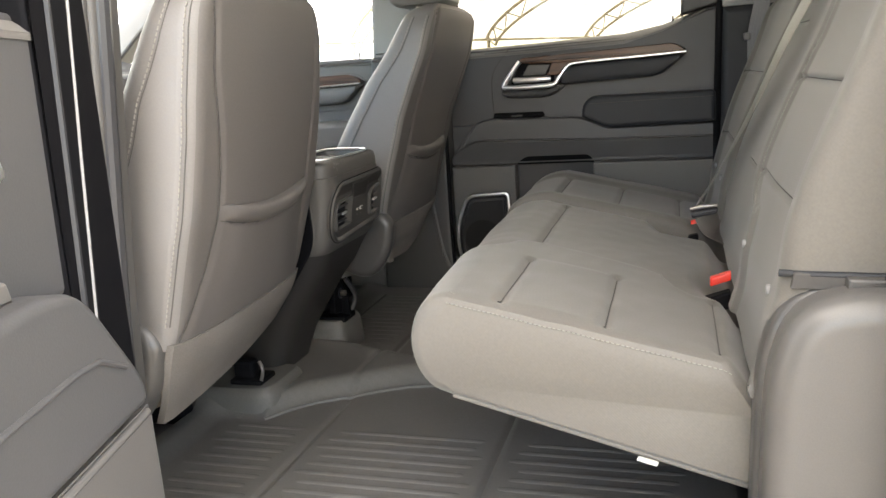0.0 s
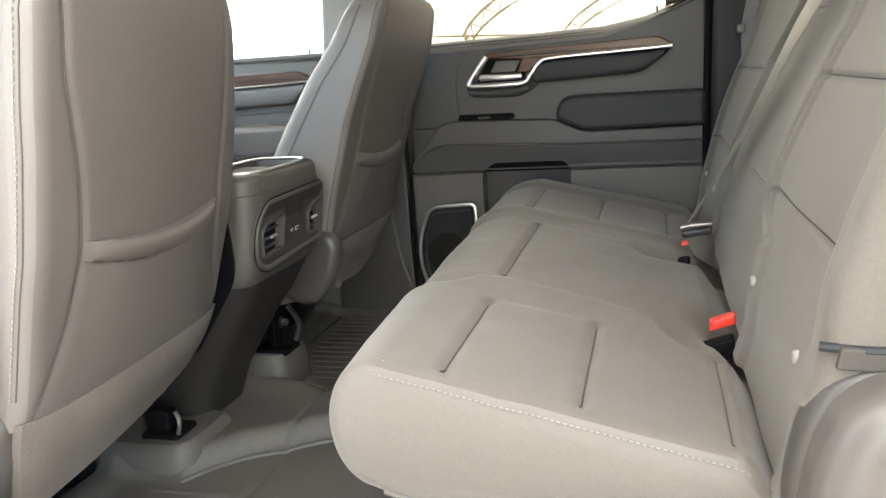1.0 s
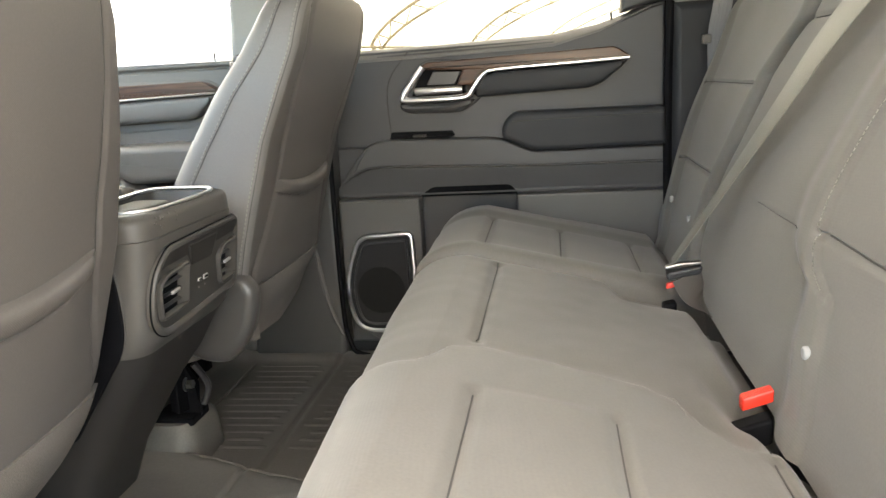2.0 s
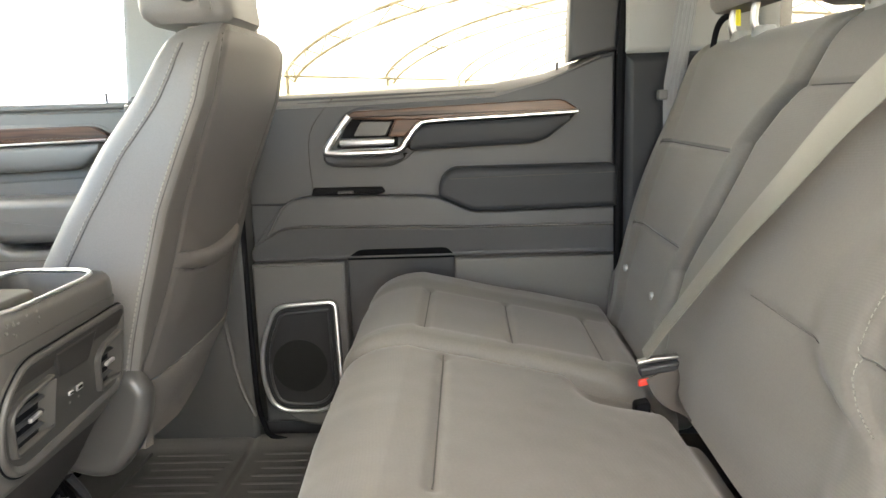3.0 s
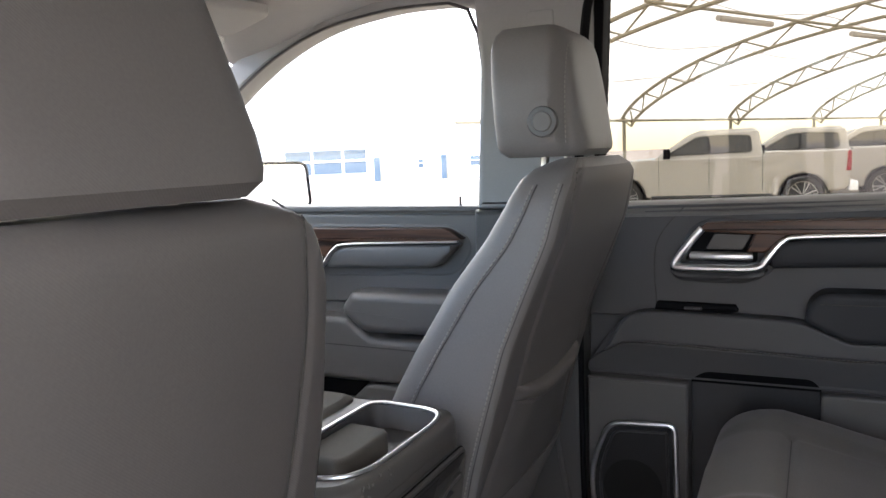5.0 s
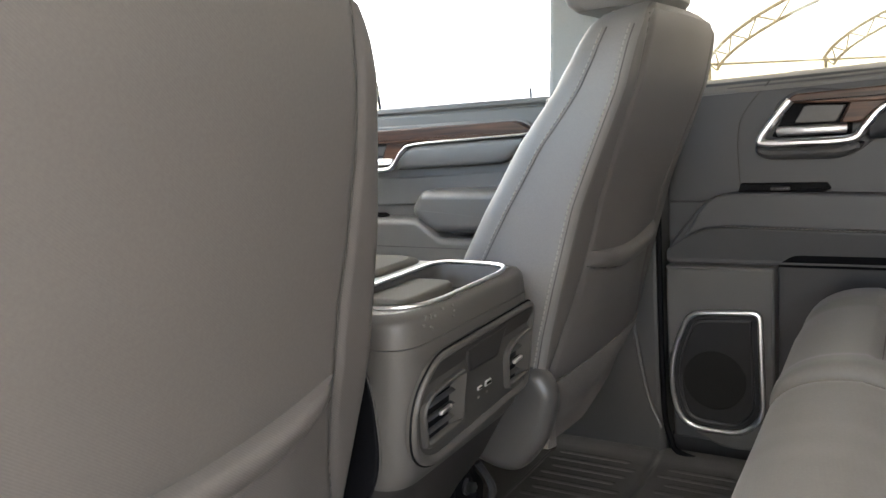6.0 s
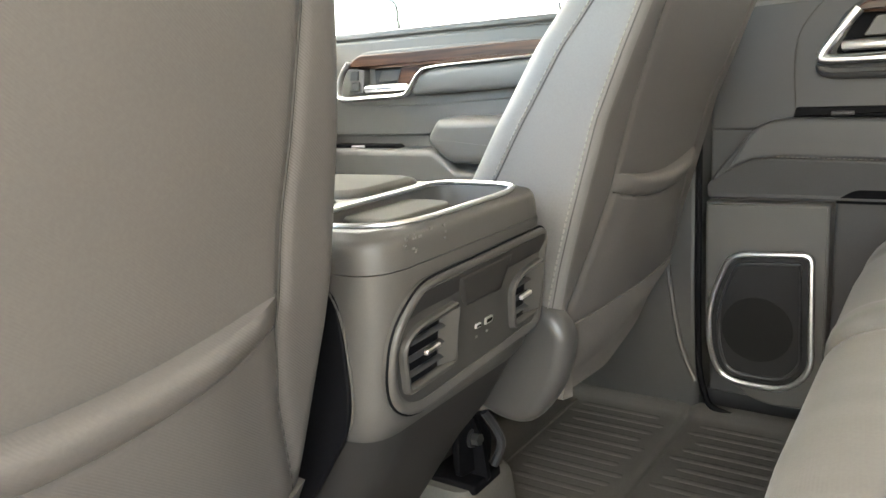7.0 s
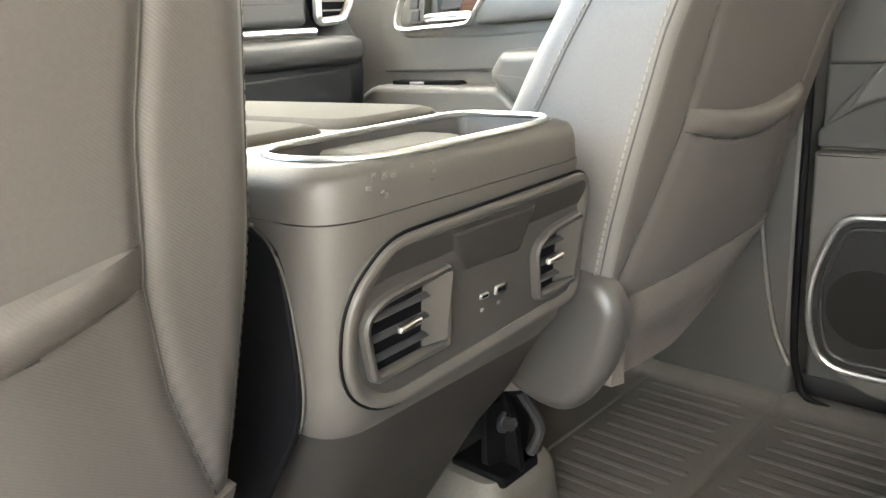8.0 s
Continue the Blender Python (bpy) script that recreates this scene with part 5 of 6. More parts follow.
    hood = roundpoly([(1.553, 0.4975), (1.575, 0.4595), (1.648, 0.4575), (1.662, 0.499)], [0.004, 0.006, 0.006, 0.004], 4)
    part("hood", slab(hood, lambda u, v, d: face(u, v, d * (0.62 + 0.38 * smooth((v - 0.458) / 0.040))), 0.0, 0.0078, 0.0055, 4), CONSOLE_SHADE, p, "hood over the charging sockets, darkened with the overhang")
    for yy, w, h in ((1.6035, 0.0050, 0.0024), (1.6245, 0.0072, 0.0038)):
        sock = part("usb_socket", slab(roundpoly([(yy - w, 0.431 - h), (yy + w, 0.431 - h), (yy + w, 0.431 + h), (yy - w, 0.431 + h)], 0.0015), face, 0.002, 0.0050, 0.0006), CHROME, p, "bright charging socket")
        part("socket_hole", slab(roundpoly([(yy - w * 0.72, 0.431 - h * 0.5), (yy + w * 0.72, 0.431 - h * 0.5), (yy + w * 0.72, 0.431 + h * 0.5), (yy - w * 0.72, 0.431 + h * 0.5)], 0.0008), face, 0.0048, 0.0056, 0.0002), BLACK, sock)
        part("socket_mark", slab(roundpoly([(yy - 0.002, 0.417), (yy + 0.002, 0.417), (yy + 0.002, 0.420), (yy - 0.002, 0.420)], 0.0008), face, 0.002, 0.0036, 0.0002), INK, p)
    # scuffs on the rounded edge of the cap
    rnd = random.Random(5)
    for sy, n in ((1.500, 9), (1.538, 5)):
        for k in range(n):
            a, b = sy + rnd.uniform(-0.013, 0.013), rnd.uniform(0.533, 0.550)
            e = 0.014 * (1 - math.sqrt(max(0.0, 1 - ((b - 0.522) / 0.034) ** 5)))
            q = rnd.uniform(0.5, 1.0)
            part("scuff", slab(roundpoly([(a - 0.0035 * q, b - 0.0012), (a + 0.001 * q, b - 0.0016), (a + 0.0035 * q, b + 0.0008), (a - 0.001, b + 0.0022 * q)], 0.0008), lambda u, v, d, e=e, b=b: (-0.688 - e - (v - b) * 0.8 + d, u, v), -0.0005, 0.0004, 0.0002), SCUFF, cap)
    # padded lid ahead of the tray
    for a, b, nm in ((1.455, 1.600, "lid"), (1.606, 1.750, "lid")):
        lr = []
        for k in range(7):
            f = k / 6
            e = 0.012 * (1 - math.sqrt(max(0, 1 - f ** 3)))
            lr.append([(x, y, 0.545 + 0.019 * f) for x, y in roundpoly([(-1.28, a + e), (-0.850 - e, a + e), (-0.850 - e, b - e), (-1.28, b - e)], 0.035, 6)])
        part(nm, loft(lr), MATTE, c, "padded armrest lid")
    return c


console = console_unit()


# ---------------------------------------------------------------- dashboard and visor
dash = thing("dashboard", "grey dashboard with silver strip and air vent", "dashboard")
prof = [(-2.10, 0.30), (-1.70, 0.30), (-1.645, 0.36), (-1.635, 0.50), (-1.625, 0.56), (-1.635, 0.63), (-1.665, 0.66), (-1.70, 0.80), (-1.90, 0.86), (-2.10, 0.86)]
part("body", slab(roundpoly(prof, 0.03), lambda u, v, d: (u, d, v), 0.90, 2.345, 0.02), SOFT_DARK, dash)
roll = [[(x, y, z) for x, z in sring(-1.652, 0.608, 0.045 * q, 0.032 * q, 3, 24)] for y, q in ((1.20, 1.0), (1.7, 1.0), (2.28, 1.0), (2.315, 0.93), (2.332, 0.75), (2.338, 0.45))]
part("knee_roll", loft(roll), SOFT, dash, "padded roll across the dashboard")
part("silver_strip", tube([(-1.622, 1.2, 0.645), (-1.622, 2.205, 0.650)], 0.0075, 8), CHROME, dash, "satin silver strip")
part("pad", slab(roundpoly([(1.75, 0.655), (2.215, 0.662), (2.215, 0.79), (1.75, 0.79)], 0.02), yz, -1.70, -1.650, 0.015), SOFT, dash)
part("pad_seam", tube([(-1.6495, 1.77, 0.705), (-1.6495, 2.20, 0.708)], 0.0010, 5), SEAM, dash)
part("glovebox", slab(roundpoly([(1.80, 0.36), (2.30, 0.36), (2.30, 0.572), (1.80, 0.560)], 0.015), yz, -1.66, -1.626, 0.008), SOFT_DARK, dash)
vent_o = roundpoly([(2.232, 0.668), (2.300, 0.672), (2.325, 0.710), (2.330, 0.80), (2.240, 0.80)], 0.014)
dv = part("vent", slab(vent_o, yz, -1.69, -1.646, 0.006), BLACK, dash, "air vent with silver surround")
part("surround", tube([(-1.643, u, v) for u, v in vent_o], 0.0095, 8, loop=True), CHROME, dv)
for k in range(6):
    part("vane", box(-1.655, -1.640, 2.245, 2.312, 0.690 + k * 0.019, 0.693 + k * 0.019, 0.001), PLASTIC, dv)

visor = thing("sun_visor", "pale grey sun visor with printed label, folded up", "visor")
vt = roundpoly([(-1.58, 1.90), (-1.40, 1.86), (-1.36, 2.26), (-1.52, 2.30)], 0.03, 5)
part("panel", slab(vt, lambda u, v, d: (u, v, 1.262 + d + (u + 1.36) * 0.16), 0.0, -0.022, 0.008), LINER, visor)
lb = part("label", slab(roundpoly([(-1.545, 1.95), (-1.45, 1.935), (-1.435, 2.10), (-1.525, 2.12)], 0.003), lambda u, v, d: (u, v, 1.2385 + d + (u + 1.36) * 0.16), 0.0, -0.0006, 0.0002), PAPER, visor, "pale printed label")
for k in range(5):
    part("ink_bar", slab([(-1.535 + k * 0.018, 1.965), (-1.528 + k * 0.018, 1.965), (-1.520 + k * 0.018, 2.09), (-1.527 + k * 0.018, 2.09)], lambda u, v, d: (u, v, 1.2376 + d + (u + 1.36) * 0.16), 0.0, -0.0004, 0.0001), INK, lb)

door_mirror = thing("door_mirror", "outside door mirror with black rim", "mirror")
mo = roundpoly([(0.0, -0.085), (0.225, -0.078), (0.215, 0.072), (0.0, 0.078)], [0.02, 0.03, 0.03, 0.02], 5)


def to_mirror(u, v, d):
    return (-1.79 + u * 0.36 + d * 0.95, 2.585 + u * 1.18 - d * 0.3, 0.84 + v)


part("housing", slab(mo, to_mirror, -0.10, 0.0, 0.02), PLASTIC_DARK, door_mirror)
part("glass", slab(inset(mo, 0.010), to_mirror, 0.0, 0.003, 0.001), MIRROR, door_mirror, "mirror glass")
part("rim", tube([to_mirror(u, v, 0.003) for u, v in inset(mo, 0.006)], 0.005, 6, loop=True), BLACK, door_mirror)
part("arm", tube([(-1.83, 2.54, 0.80), (-1.80, 2.66, 0.80)], 0.03, 10), PLASTIC_DARK, door_mirror)


# ---------------------------------------------------------------- belts and side covers
def ribbon(pts, w, side, t=0.0014, side2=None):
    """A strap along a line, its width along side."""
    s = Vector(side).normalized()
    rings = []
    P = [Vector(p) for p in pts]
    for i, p in enumerate(P):
        tg = (P[min(i + 1, len(P) - 1)] - P[max(i - 1, 0)]).normalized()
        if side2 is not None:
            s = Vector(side).normalized().lerp(Vector(side2).normalized(), smooth(i / (len(P) - 1) * 1.6))
        a = (s - tg * s.dot(tg)).normalized()
        n = tg.cross(a)
        rings.append([tuple(p + a * (w / 2 * c) + n * (t / 2 * k)) for c, k in ((-1, -0.6), (-0.96, -1), (0.96, -1), (1, -0.6), (1, 0.6), (0.96, 1), (-0.96, 1), (-1, 0.6))])
    return loft(rings)


mid_belt = thing("seat_belt", "grey-brown woven seat belt across the backrest, buckled", "seat belt", "seat belts")
part("webbing", ribbon(curve_pts([(0.050, 1.822, 0.385), (0.088, 1.806, 0.450), (0.139, 1.735, 0.563), (0.170, 1.648, 0.652), (0.195, 1.568, 0.730), (0.220, 1.480, 0.800), (0.246, 1.42, 0.868), (0.30, 1.38, 0.890)], 8), 0.047, (0.28, 0.80, 0.36), 0.0014, (0.06, 0.76, 0.64)), WEBBING, mid_belt)
part("tongue", slab(roundpoly([(0.036, 0.379), (0.094, 0.387), (0.096, 0.392), (0.060, 0.390), (0.036, 0.384)], 0.002), xz, 1.810, 1.798, 0.002), STEEL, mid_belt, "bright steel tongue")
part("tongue_cover", slab(roundpoly([(0.040, 0.360), (0.094, 0.370), (0.097, 0.384), (0.038, 0.374)], 0.005), xz, 1.813, 1.796, 0.004), PLASTIC_DARK, mid_belt, "black tongue cover")
part("lap_webbing", ribbon(curve_pts([(0.070, 1.798, 0.368), (0.084, 1.800, 0.335), (0.106, 1.798, 0.305), (0.140, 1.790, 0.268), (0.160, 1.785, 0.250)], 6), 0.050, (1.0, 0.2, 0.15), 0.0014, (0.1, 1.0, -0.2)), WEBBING_DARK, mid_belt, "dark lap webbing")


def buckle(x, y, z, rise, size, label):
    """A buckle lying along x, its red face towards the seat gap."""
    b = thing("belt_buckle", label, "seat belt buckle", "belt buckles")

    def at(u, v, d):
        return (x + u, y + v, z + d + u * rise)

    k = size
    part("body", slab(roundpoly([(-0.035 * k, -0.014), (0.022 * k, -0.014), (0.022 * k, 0.014), (-0.035 * k, 0.014)], 0.006), at, -0.060, -0.030, 0.005), BLACK, b, "black buckle body")
    part("button", slab(roundpoly([(-0.020 * k, -0.011 * k), (0.022 * k, -0.011 * k), (0.022 * k, 0.011 * k), (-0.020 * k, 0.011 * k)], 0.003), at, -0.013 * k, 0.004, 0.003), RED, b, "red release button")
    return b


buckle(0.078, 1.378, 0.338, 0.35, 0.82, "black buckle with red button lying in the seat gap")
buckle(0.046, 1.805, 0.352, 0.2, 0.40, "black buckle with a small red button beside the backrest")

rear_belt = thing("seat_belt", "pale grey shoulder belt hanging from the rear pillar", "seat belt", "seat belts")
hang = curve_pts([(0.262, RIGHT - 0.066, 1.015), (0.252, RIGHT - 0.085, 0.95), (0.228, RIGHT - 0.110, 0.83), (0.216, RIGHT - 0.125, 0.765), (0.217, RIGHT - 0.125, 0.68), (0.222, RIGHT - 0.11, 0.5)], 6)
hang_web = part("webbing", ribbon(hang, 0.043, (1, 0.25, 0)), WEBBING_PALE, rear_belt)
for k in range(5):
    off = -0.0165 + 0.00825 * k
    part("woven_rib", tube([(x + off, y + off * 0.25 - 0.0008, z) for x, y, z in hang], 0.0011, 5), WEBBING_PALE, hang_web)
part("stop_button", slab(roundpoly([(0.184, 0.754), (0.202, 0.754), (0.202, 0.774), (0.184, 0.774)], 0.004), xz, RIGHT - 0.120, RIGHT - 0.140, 0.003), PLASTIC, rear_belt)
gd = part("guide", slab(roundpoly([(0.205, 0.992), (0.305, 0.992), (0.310, 1.086), (0.200, 1.086)], 0.014), to_right, 0.058, 0.066, 0.004), LIGHT_TRIM, rear_belt, "pale belt guide cover")
part("slot", slab(roundpoly([(0.212, 1.072), (0.222, 1.072), (0.230, 1.030), (0.246, 1.016), (0.292, 1.011), (0.292, 1.004), (0.240, 1.008), (0.218, 1.028)], 0.004), to_right, 0.0655, 0.068, 0.0008), BLACK, gd, "black belt slot")


def seat_side_cover(to, label):
    """Rounded plastic cover beside the hinge of the bench."""
    c = thing("side_cover", label, "trim", "bench side covers")
    o = roundpoly([(0.096, 0.02), (0.300, 0.02), (0.300, 0.452), (0.150, 0.456), (0.102, 0.38)], [0.045, 0.045, 0.05, 0.10, 0.09], 8)
    part("lip", slab(inset(o, -0.007), to, 0.0, 0.040, 0.016, 6), SHIELD, c)
    part("shell", slab(o, to, 0.0, 0.095, 0.030, 10), COVER, c)
    part("foot", slab(roundpoly([(0.082, 0.0), (0.232, 0.0), (0.232, 0.10), (0.082, 0.09)], 0.01), to, 0.0, 0.080, 0.012), PLASTIC_DARK, c)
    part("catch", slab(roundpoly([(0.185, 0.448), (0.226, 0.446), (0.226, 0.462), (0.185, 0.463)], 0.003), to, 0.030, 0.052, 0.003), SHIELD, c)
    return c


seat_side_cover(lambda u, v, d: (u, 0.958 - d, v), "grey plastic cover beside the bench hinge")
seat_side_cover(to_right, "grey plastic cover beside the bench and door")


# ---------------------------------------------------------------- rubber mats
floor_mat = thing("floor_mat", "dark ribbed rubber floor mat covering the rear footwell", "floor mat")


def mat_z(x, y):
    h = 0.006
    near = lerp([(-1.0, 1.36), (-0.86, 1.375), (-0.80, 1.455), (-0.716, 1.514), (-0.625, 1.571), (-0.52, 1.600), (-0.30, 1.62)], x)
    far = lerp([(-0.92, 1.83), (-0.785, 1.79), (-0.67, 1.74), (-0.52, 1.70), (-0.30, 1.66)], x)
    hump = 0.042 * smooth((y - near) / 0.05 + 0.1) * smooth((far - y) / 0.05 + 0.1)
    edge = 0.018 * smooth((-0.95 - x) / 0.06) + 0.012 * smooth((y - 2.34) / 0.04) + 0.02 * smooth((0.93 - y) / 0.05)
    for xs in (-0.7125, -0.320):
        h -= 0.0045 * math.exp(-((x - xs) / 0.006) ** 2)
    return h + hump + edge + 0.0003 * noise.noise(Vector((x * 14, y * 14, 5.0)))


rows_ = []
for i in range(241):
    x = -1.03 + 1.13 * i / 240
    rows_.append([(x, 0.86 + 1.54 * j / 100, mat_z(x, 0.86 + 1.54 * j / 100)) for j in range(101)])
under = [[(p[0], p[1], -0.003) for p in r] for r in rows_]
part("sheet", loft([r + u[::-1] for r, u in zip(rows_, under)]), RUBBER, floor_mat, "black moulded rubber sheet")


def rib(x0, x1, y, w=0.017, h=0.0018):
    pts = [(x0 + (x1 - x0) * k / 14, y) for k in range(15)]
    rings = []
    for k, (x, yy) in enumerate(pts):
        e = 0.3 if k in (0, 14) else 1.0
        z = mat_z(x, yy)
        rings.append([(x, yy + w * c, z - 0.0008 + (h + 0.0008) * e * q) for c, q in ((-0.5, 0.0), (-0.42, 0.45), (-0.26, 0.9), (0.0, 1.0), (0.26, 0.9), (0.42, 0.45), (0.5, 0.0))])
    return loft(rings)


for lo, hi in ((0.96, 1.36), (1.86, 2.34)):
    n = int((hi - lo) / 0.032)
    for k in range(n):
        y = lo + (k + 0.5) * (hi - lo) / n
        for x0, x1 in ((-0.93, -0.735), (-0.690, -0.345), (-0.295, 0.02)):
            part("rib", rib(x0 + 0.012 * ((k * 7) % 3), x1 - 0.01 * ((k * 5) % 3), y), RUBBER, floor_mat)
def on_mat(pts, off=0.003):
    return [(x, y, mat_z(x, y) + off) for x, y, _ in curve_pts([(x, y, 0) for x, y in pts], 8)]


part("hump_edge", tube(on_mat([(-0.86, 1.372), (-0.80, 1.452), (-0.716, 1.510), (-0.625, 1.568), (-0.52, 1.598), (-0.36, 1.612)], 0.001), 0.005, 8), RUBBER, floor_mat, "raised welt of the mat")
part("hump_edge", tube(on_mat([(-0.92, 1.80), (-0.785, 1.762), (-0.67, 1.712), (-0.55, 1.690), (-0.40, 1.68)], 0.001), 0.005, 8), RUBBER, floor_mat, "raised welt of the mat")
part("front_welt", tube(on_mat([(-0.935, 1.95), (-0.935, 2.33)], 0.000), 0.004, 8), RUBBER, floor_mat, "raised welt of the mat")


def boss(pts, r, z1):
    """Moulded foot of the mat with a soft upper edge."""
    rings = []
    for k in range(8):
        f = k / 7
        q = 1 - math.sqrt(max(0.0, 1 - max(0.0, (f - 0.6) / 0.4) ** 2))
        rings.append([(x, y, z1 * f) for x, y in inset(roundpoly(pts, r, 6), 0.008 * f + 0.012 * q - 0.006 * max(0.0, 0.2 - f))])
    return loft(rings)


part("moulded_foot", boss([(-1.06, 1.376), (-0.838, 1.376), (-0.838, 1.57), (-1.06, 1.57)], [0.02, 0.07, 0.05, 0.02], 0.066), RUBBER, floor_mat, "moulded foot under the seat track")
part("moulded_foot", boss([(-1.02, 1.770), (-0.835, 1.770), (-0.835, 1.935), (-1.02, 1.935)], [0.02, 0.05, 0.05, 0.02], 0.092), RUBBER, floor_mat, "moulded foot under the seat track")


def seat_bracket(x, y, z, label):
    """Black steel foot of a seat track with its bolt."""
    b = thing("seat_bracket", label, "bracket", "seat brackets")
    part("foot", box(x - 0.08, x + 0.008, y - 0.038, y + 0.038, z - 0.006, z + 0.008, 0.004), BLACK, b)
    part("plate", slab(roundpoly([(x - 0.05, z), (x + 0.012, z), (x + 0.004, z + 0.07), (x - 0.015, z + 0.115), (x - 0.05, z + 0.115)], 0.008), xz, y - 0.006, y + 0.004, 0.002), BLACK, b)
    part("plate", slab(roundpoly([(y - 0.045, z + 0.02), (y + 0.04, z + 0.006), (y + 0.05, z + 0.05), (y + 0.01, z + 0.10), (y - 0.04, z + 0.10)], 0.012), yz, x - 0.020, x - 0.012, 0.002), BLACK, b)
    part("rod", tube(curve_pts([(x, y + 0.03, z + 0.01), (x + 0.012, y + 0.036, z + 0.05), (x - 0.005, y + 0.02, z + 0.10)], 5), 0.007, 8), PLASTIC_DARK, b)
    part("washer", tube([(x - 0.013, y - 0.008, z + 0.068), (x - 0.008, y - 0.008, z + 0.068)], 0.014, 16), PLASTIC_DARK, b)
    part("bolt", tube([(x - 0.010, y - 0.008, z + 0.068), (x + 0.004, y - 0.009, z + 0.069)], 0.009, 6), STEEL, b, "bright hexagon bolt")
    return b


seat_bracket(-0.855, 1.842, 0.092, "black steel seat bracket with bright bolt on the mat")
track_foot = thing("seat_bracket", "low black track foot under the driver's seat", "bracket", "seat brackets")
part("foot", box(-0.965, -0.885, 1.415, 1.485, 0.058, 0.076, 0.004), BLACK, track_foot)
part("rod", tube(curve_pts([(-0.890, 1.425, 0.070), (-0.882, 1.425, 0.100), (-0.892, 1.430, 0.118)], 5), 0.004, 8), STEEL, track_foot, "bright steel rod")
part("block", box(-0.965, -0.915, 1.435, 1.470, 0.074, 0.112, 0.006), BLACK, track_foot)


# ---------------------------------------------------------------- outside
GZ = -0.66
ground = tagged(part("ground", ([(-900, -900, GZ), (900, -900, GZ), (900, 900, GZ), (-900, 900, GZ)], [(0, 1, 2, 3)]), GRAVEL), "sandy gravel yard", "ground", kind="structure")

AX, BX, F0 = Vector((0.465, 0.885, 0)), Vector((0.885, -0.465, 0)), Vector((-5.0, 22.1, 0))


def arch_z(b):
    return 1.6 + 2.2 * max(0.0, 1 - ((b - 8.5) / 8.7) ** 2) ** 0.6


def tent_at(a, b, z):
    p = F0 + AX * a + BX * b
    return (p.x, p.y, z)


B_LIST = [8.5 - 8.68 * math.cos(math.pi * k / 36) for k in range(37)]
arch = thing("tent_arch", "galvanised steel truss arch of the vehicle tent", "tent frame", "tent arches")


def chord(off):
    """The arch moved inwards by off, square to its own line."""
    out, pts = [], [(b, arch_z(b)) for b in B_LIST]
    for k, (b, z) in enumerate(pts):
        a, c = pts[max(0, k - 1)], pts[min(len(pts) - 1, k + 1)]
        t = Vector((c[0] - a[0], c[1] - a[1])).normalized()
        out.append(tent_at(0, b + t.y * off, z - t.x * off))
    return out


top_c, low_c = chord(0.05), chord(0.42)
part("top_chord", tube(top_c, 0.045, 8), GALV, arch)
part("bottom_chord", tube(low_c, 0.040, 8), GALV, arch)
for k in range(0, 36, 1):
    part("web", tube([top_c[k], low_c[k + 1]] if k % 2 else [low_c[k], top_c[k + 1]], 0.022, 6), GALV, arch)
for b in (-0.05, 17.05):
    part("post", tube([tent_at(0, b, GZ), tent_at(0, b, 1.75)], 0.05, 8), GALV, arch)
for i in [-4.4, -3, -1] + list(range(1, 15)):
    copy_thing(arch, Matrix.Translation(AX * 5 * i))
for b in (0.2, 5.55, 16.8):
    pz = arch_z(b) - (0.30 if b == 5.55 else 0.45)
    tagged(part("purlin", tube([tent_at(-6 if b < 6 else -22, b, pz), tent_at(70, b, pz)], 0.032, 8), GALV), "galvanised steel purlin along the tent", "tent frame", "tent purlins")
for i in range(-1, 8):
    tagged(part("strip_lamp", tube([tent_at(5 * i + 1.2, 5.45, arch_z(5.5) - 0.40), tent_at(5 * i + 3.0, 5.45, arch_z(5.5) - 0.40)], 0.06, 8), LAMP_CASE), "unlit strip lamp under the tent purlin", "lamp", "strip lamps")
canopy_rows = []
for i in range(-44, 141):
    a = i * 0.5
    sag = 0.09 * (0.5 - 0.5 * math.cos(2 * math.pi * a / 5))
    canopy_rows.append([tent_at(a, b, arch_z(b) + 0.02 - sag * math.sin(math.pi * k / 36)) for k, b in enumerate(B_LIST)])
tent = tagged(part("tent_canopy", loft(canopy_rows, False, False), CANOPY), "white translucent cloth roof of the vehicle tent", "tent", kind="structure")


for b in (1.4, 3.2, 5.4):
    rope = [tent_at(-6 + 0.5 * k, b, arch_z(b) - 0.06 - 0.16 * (0.5 - 0.5 * math.cos(2 * math.pi * (-6 + 0.5 * k) / 5))) for k in range(90)]
    part("seam_cord", tube(rope, 0.010, 5), GALV, tent, "thin sagging cord under the cloth")


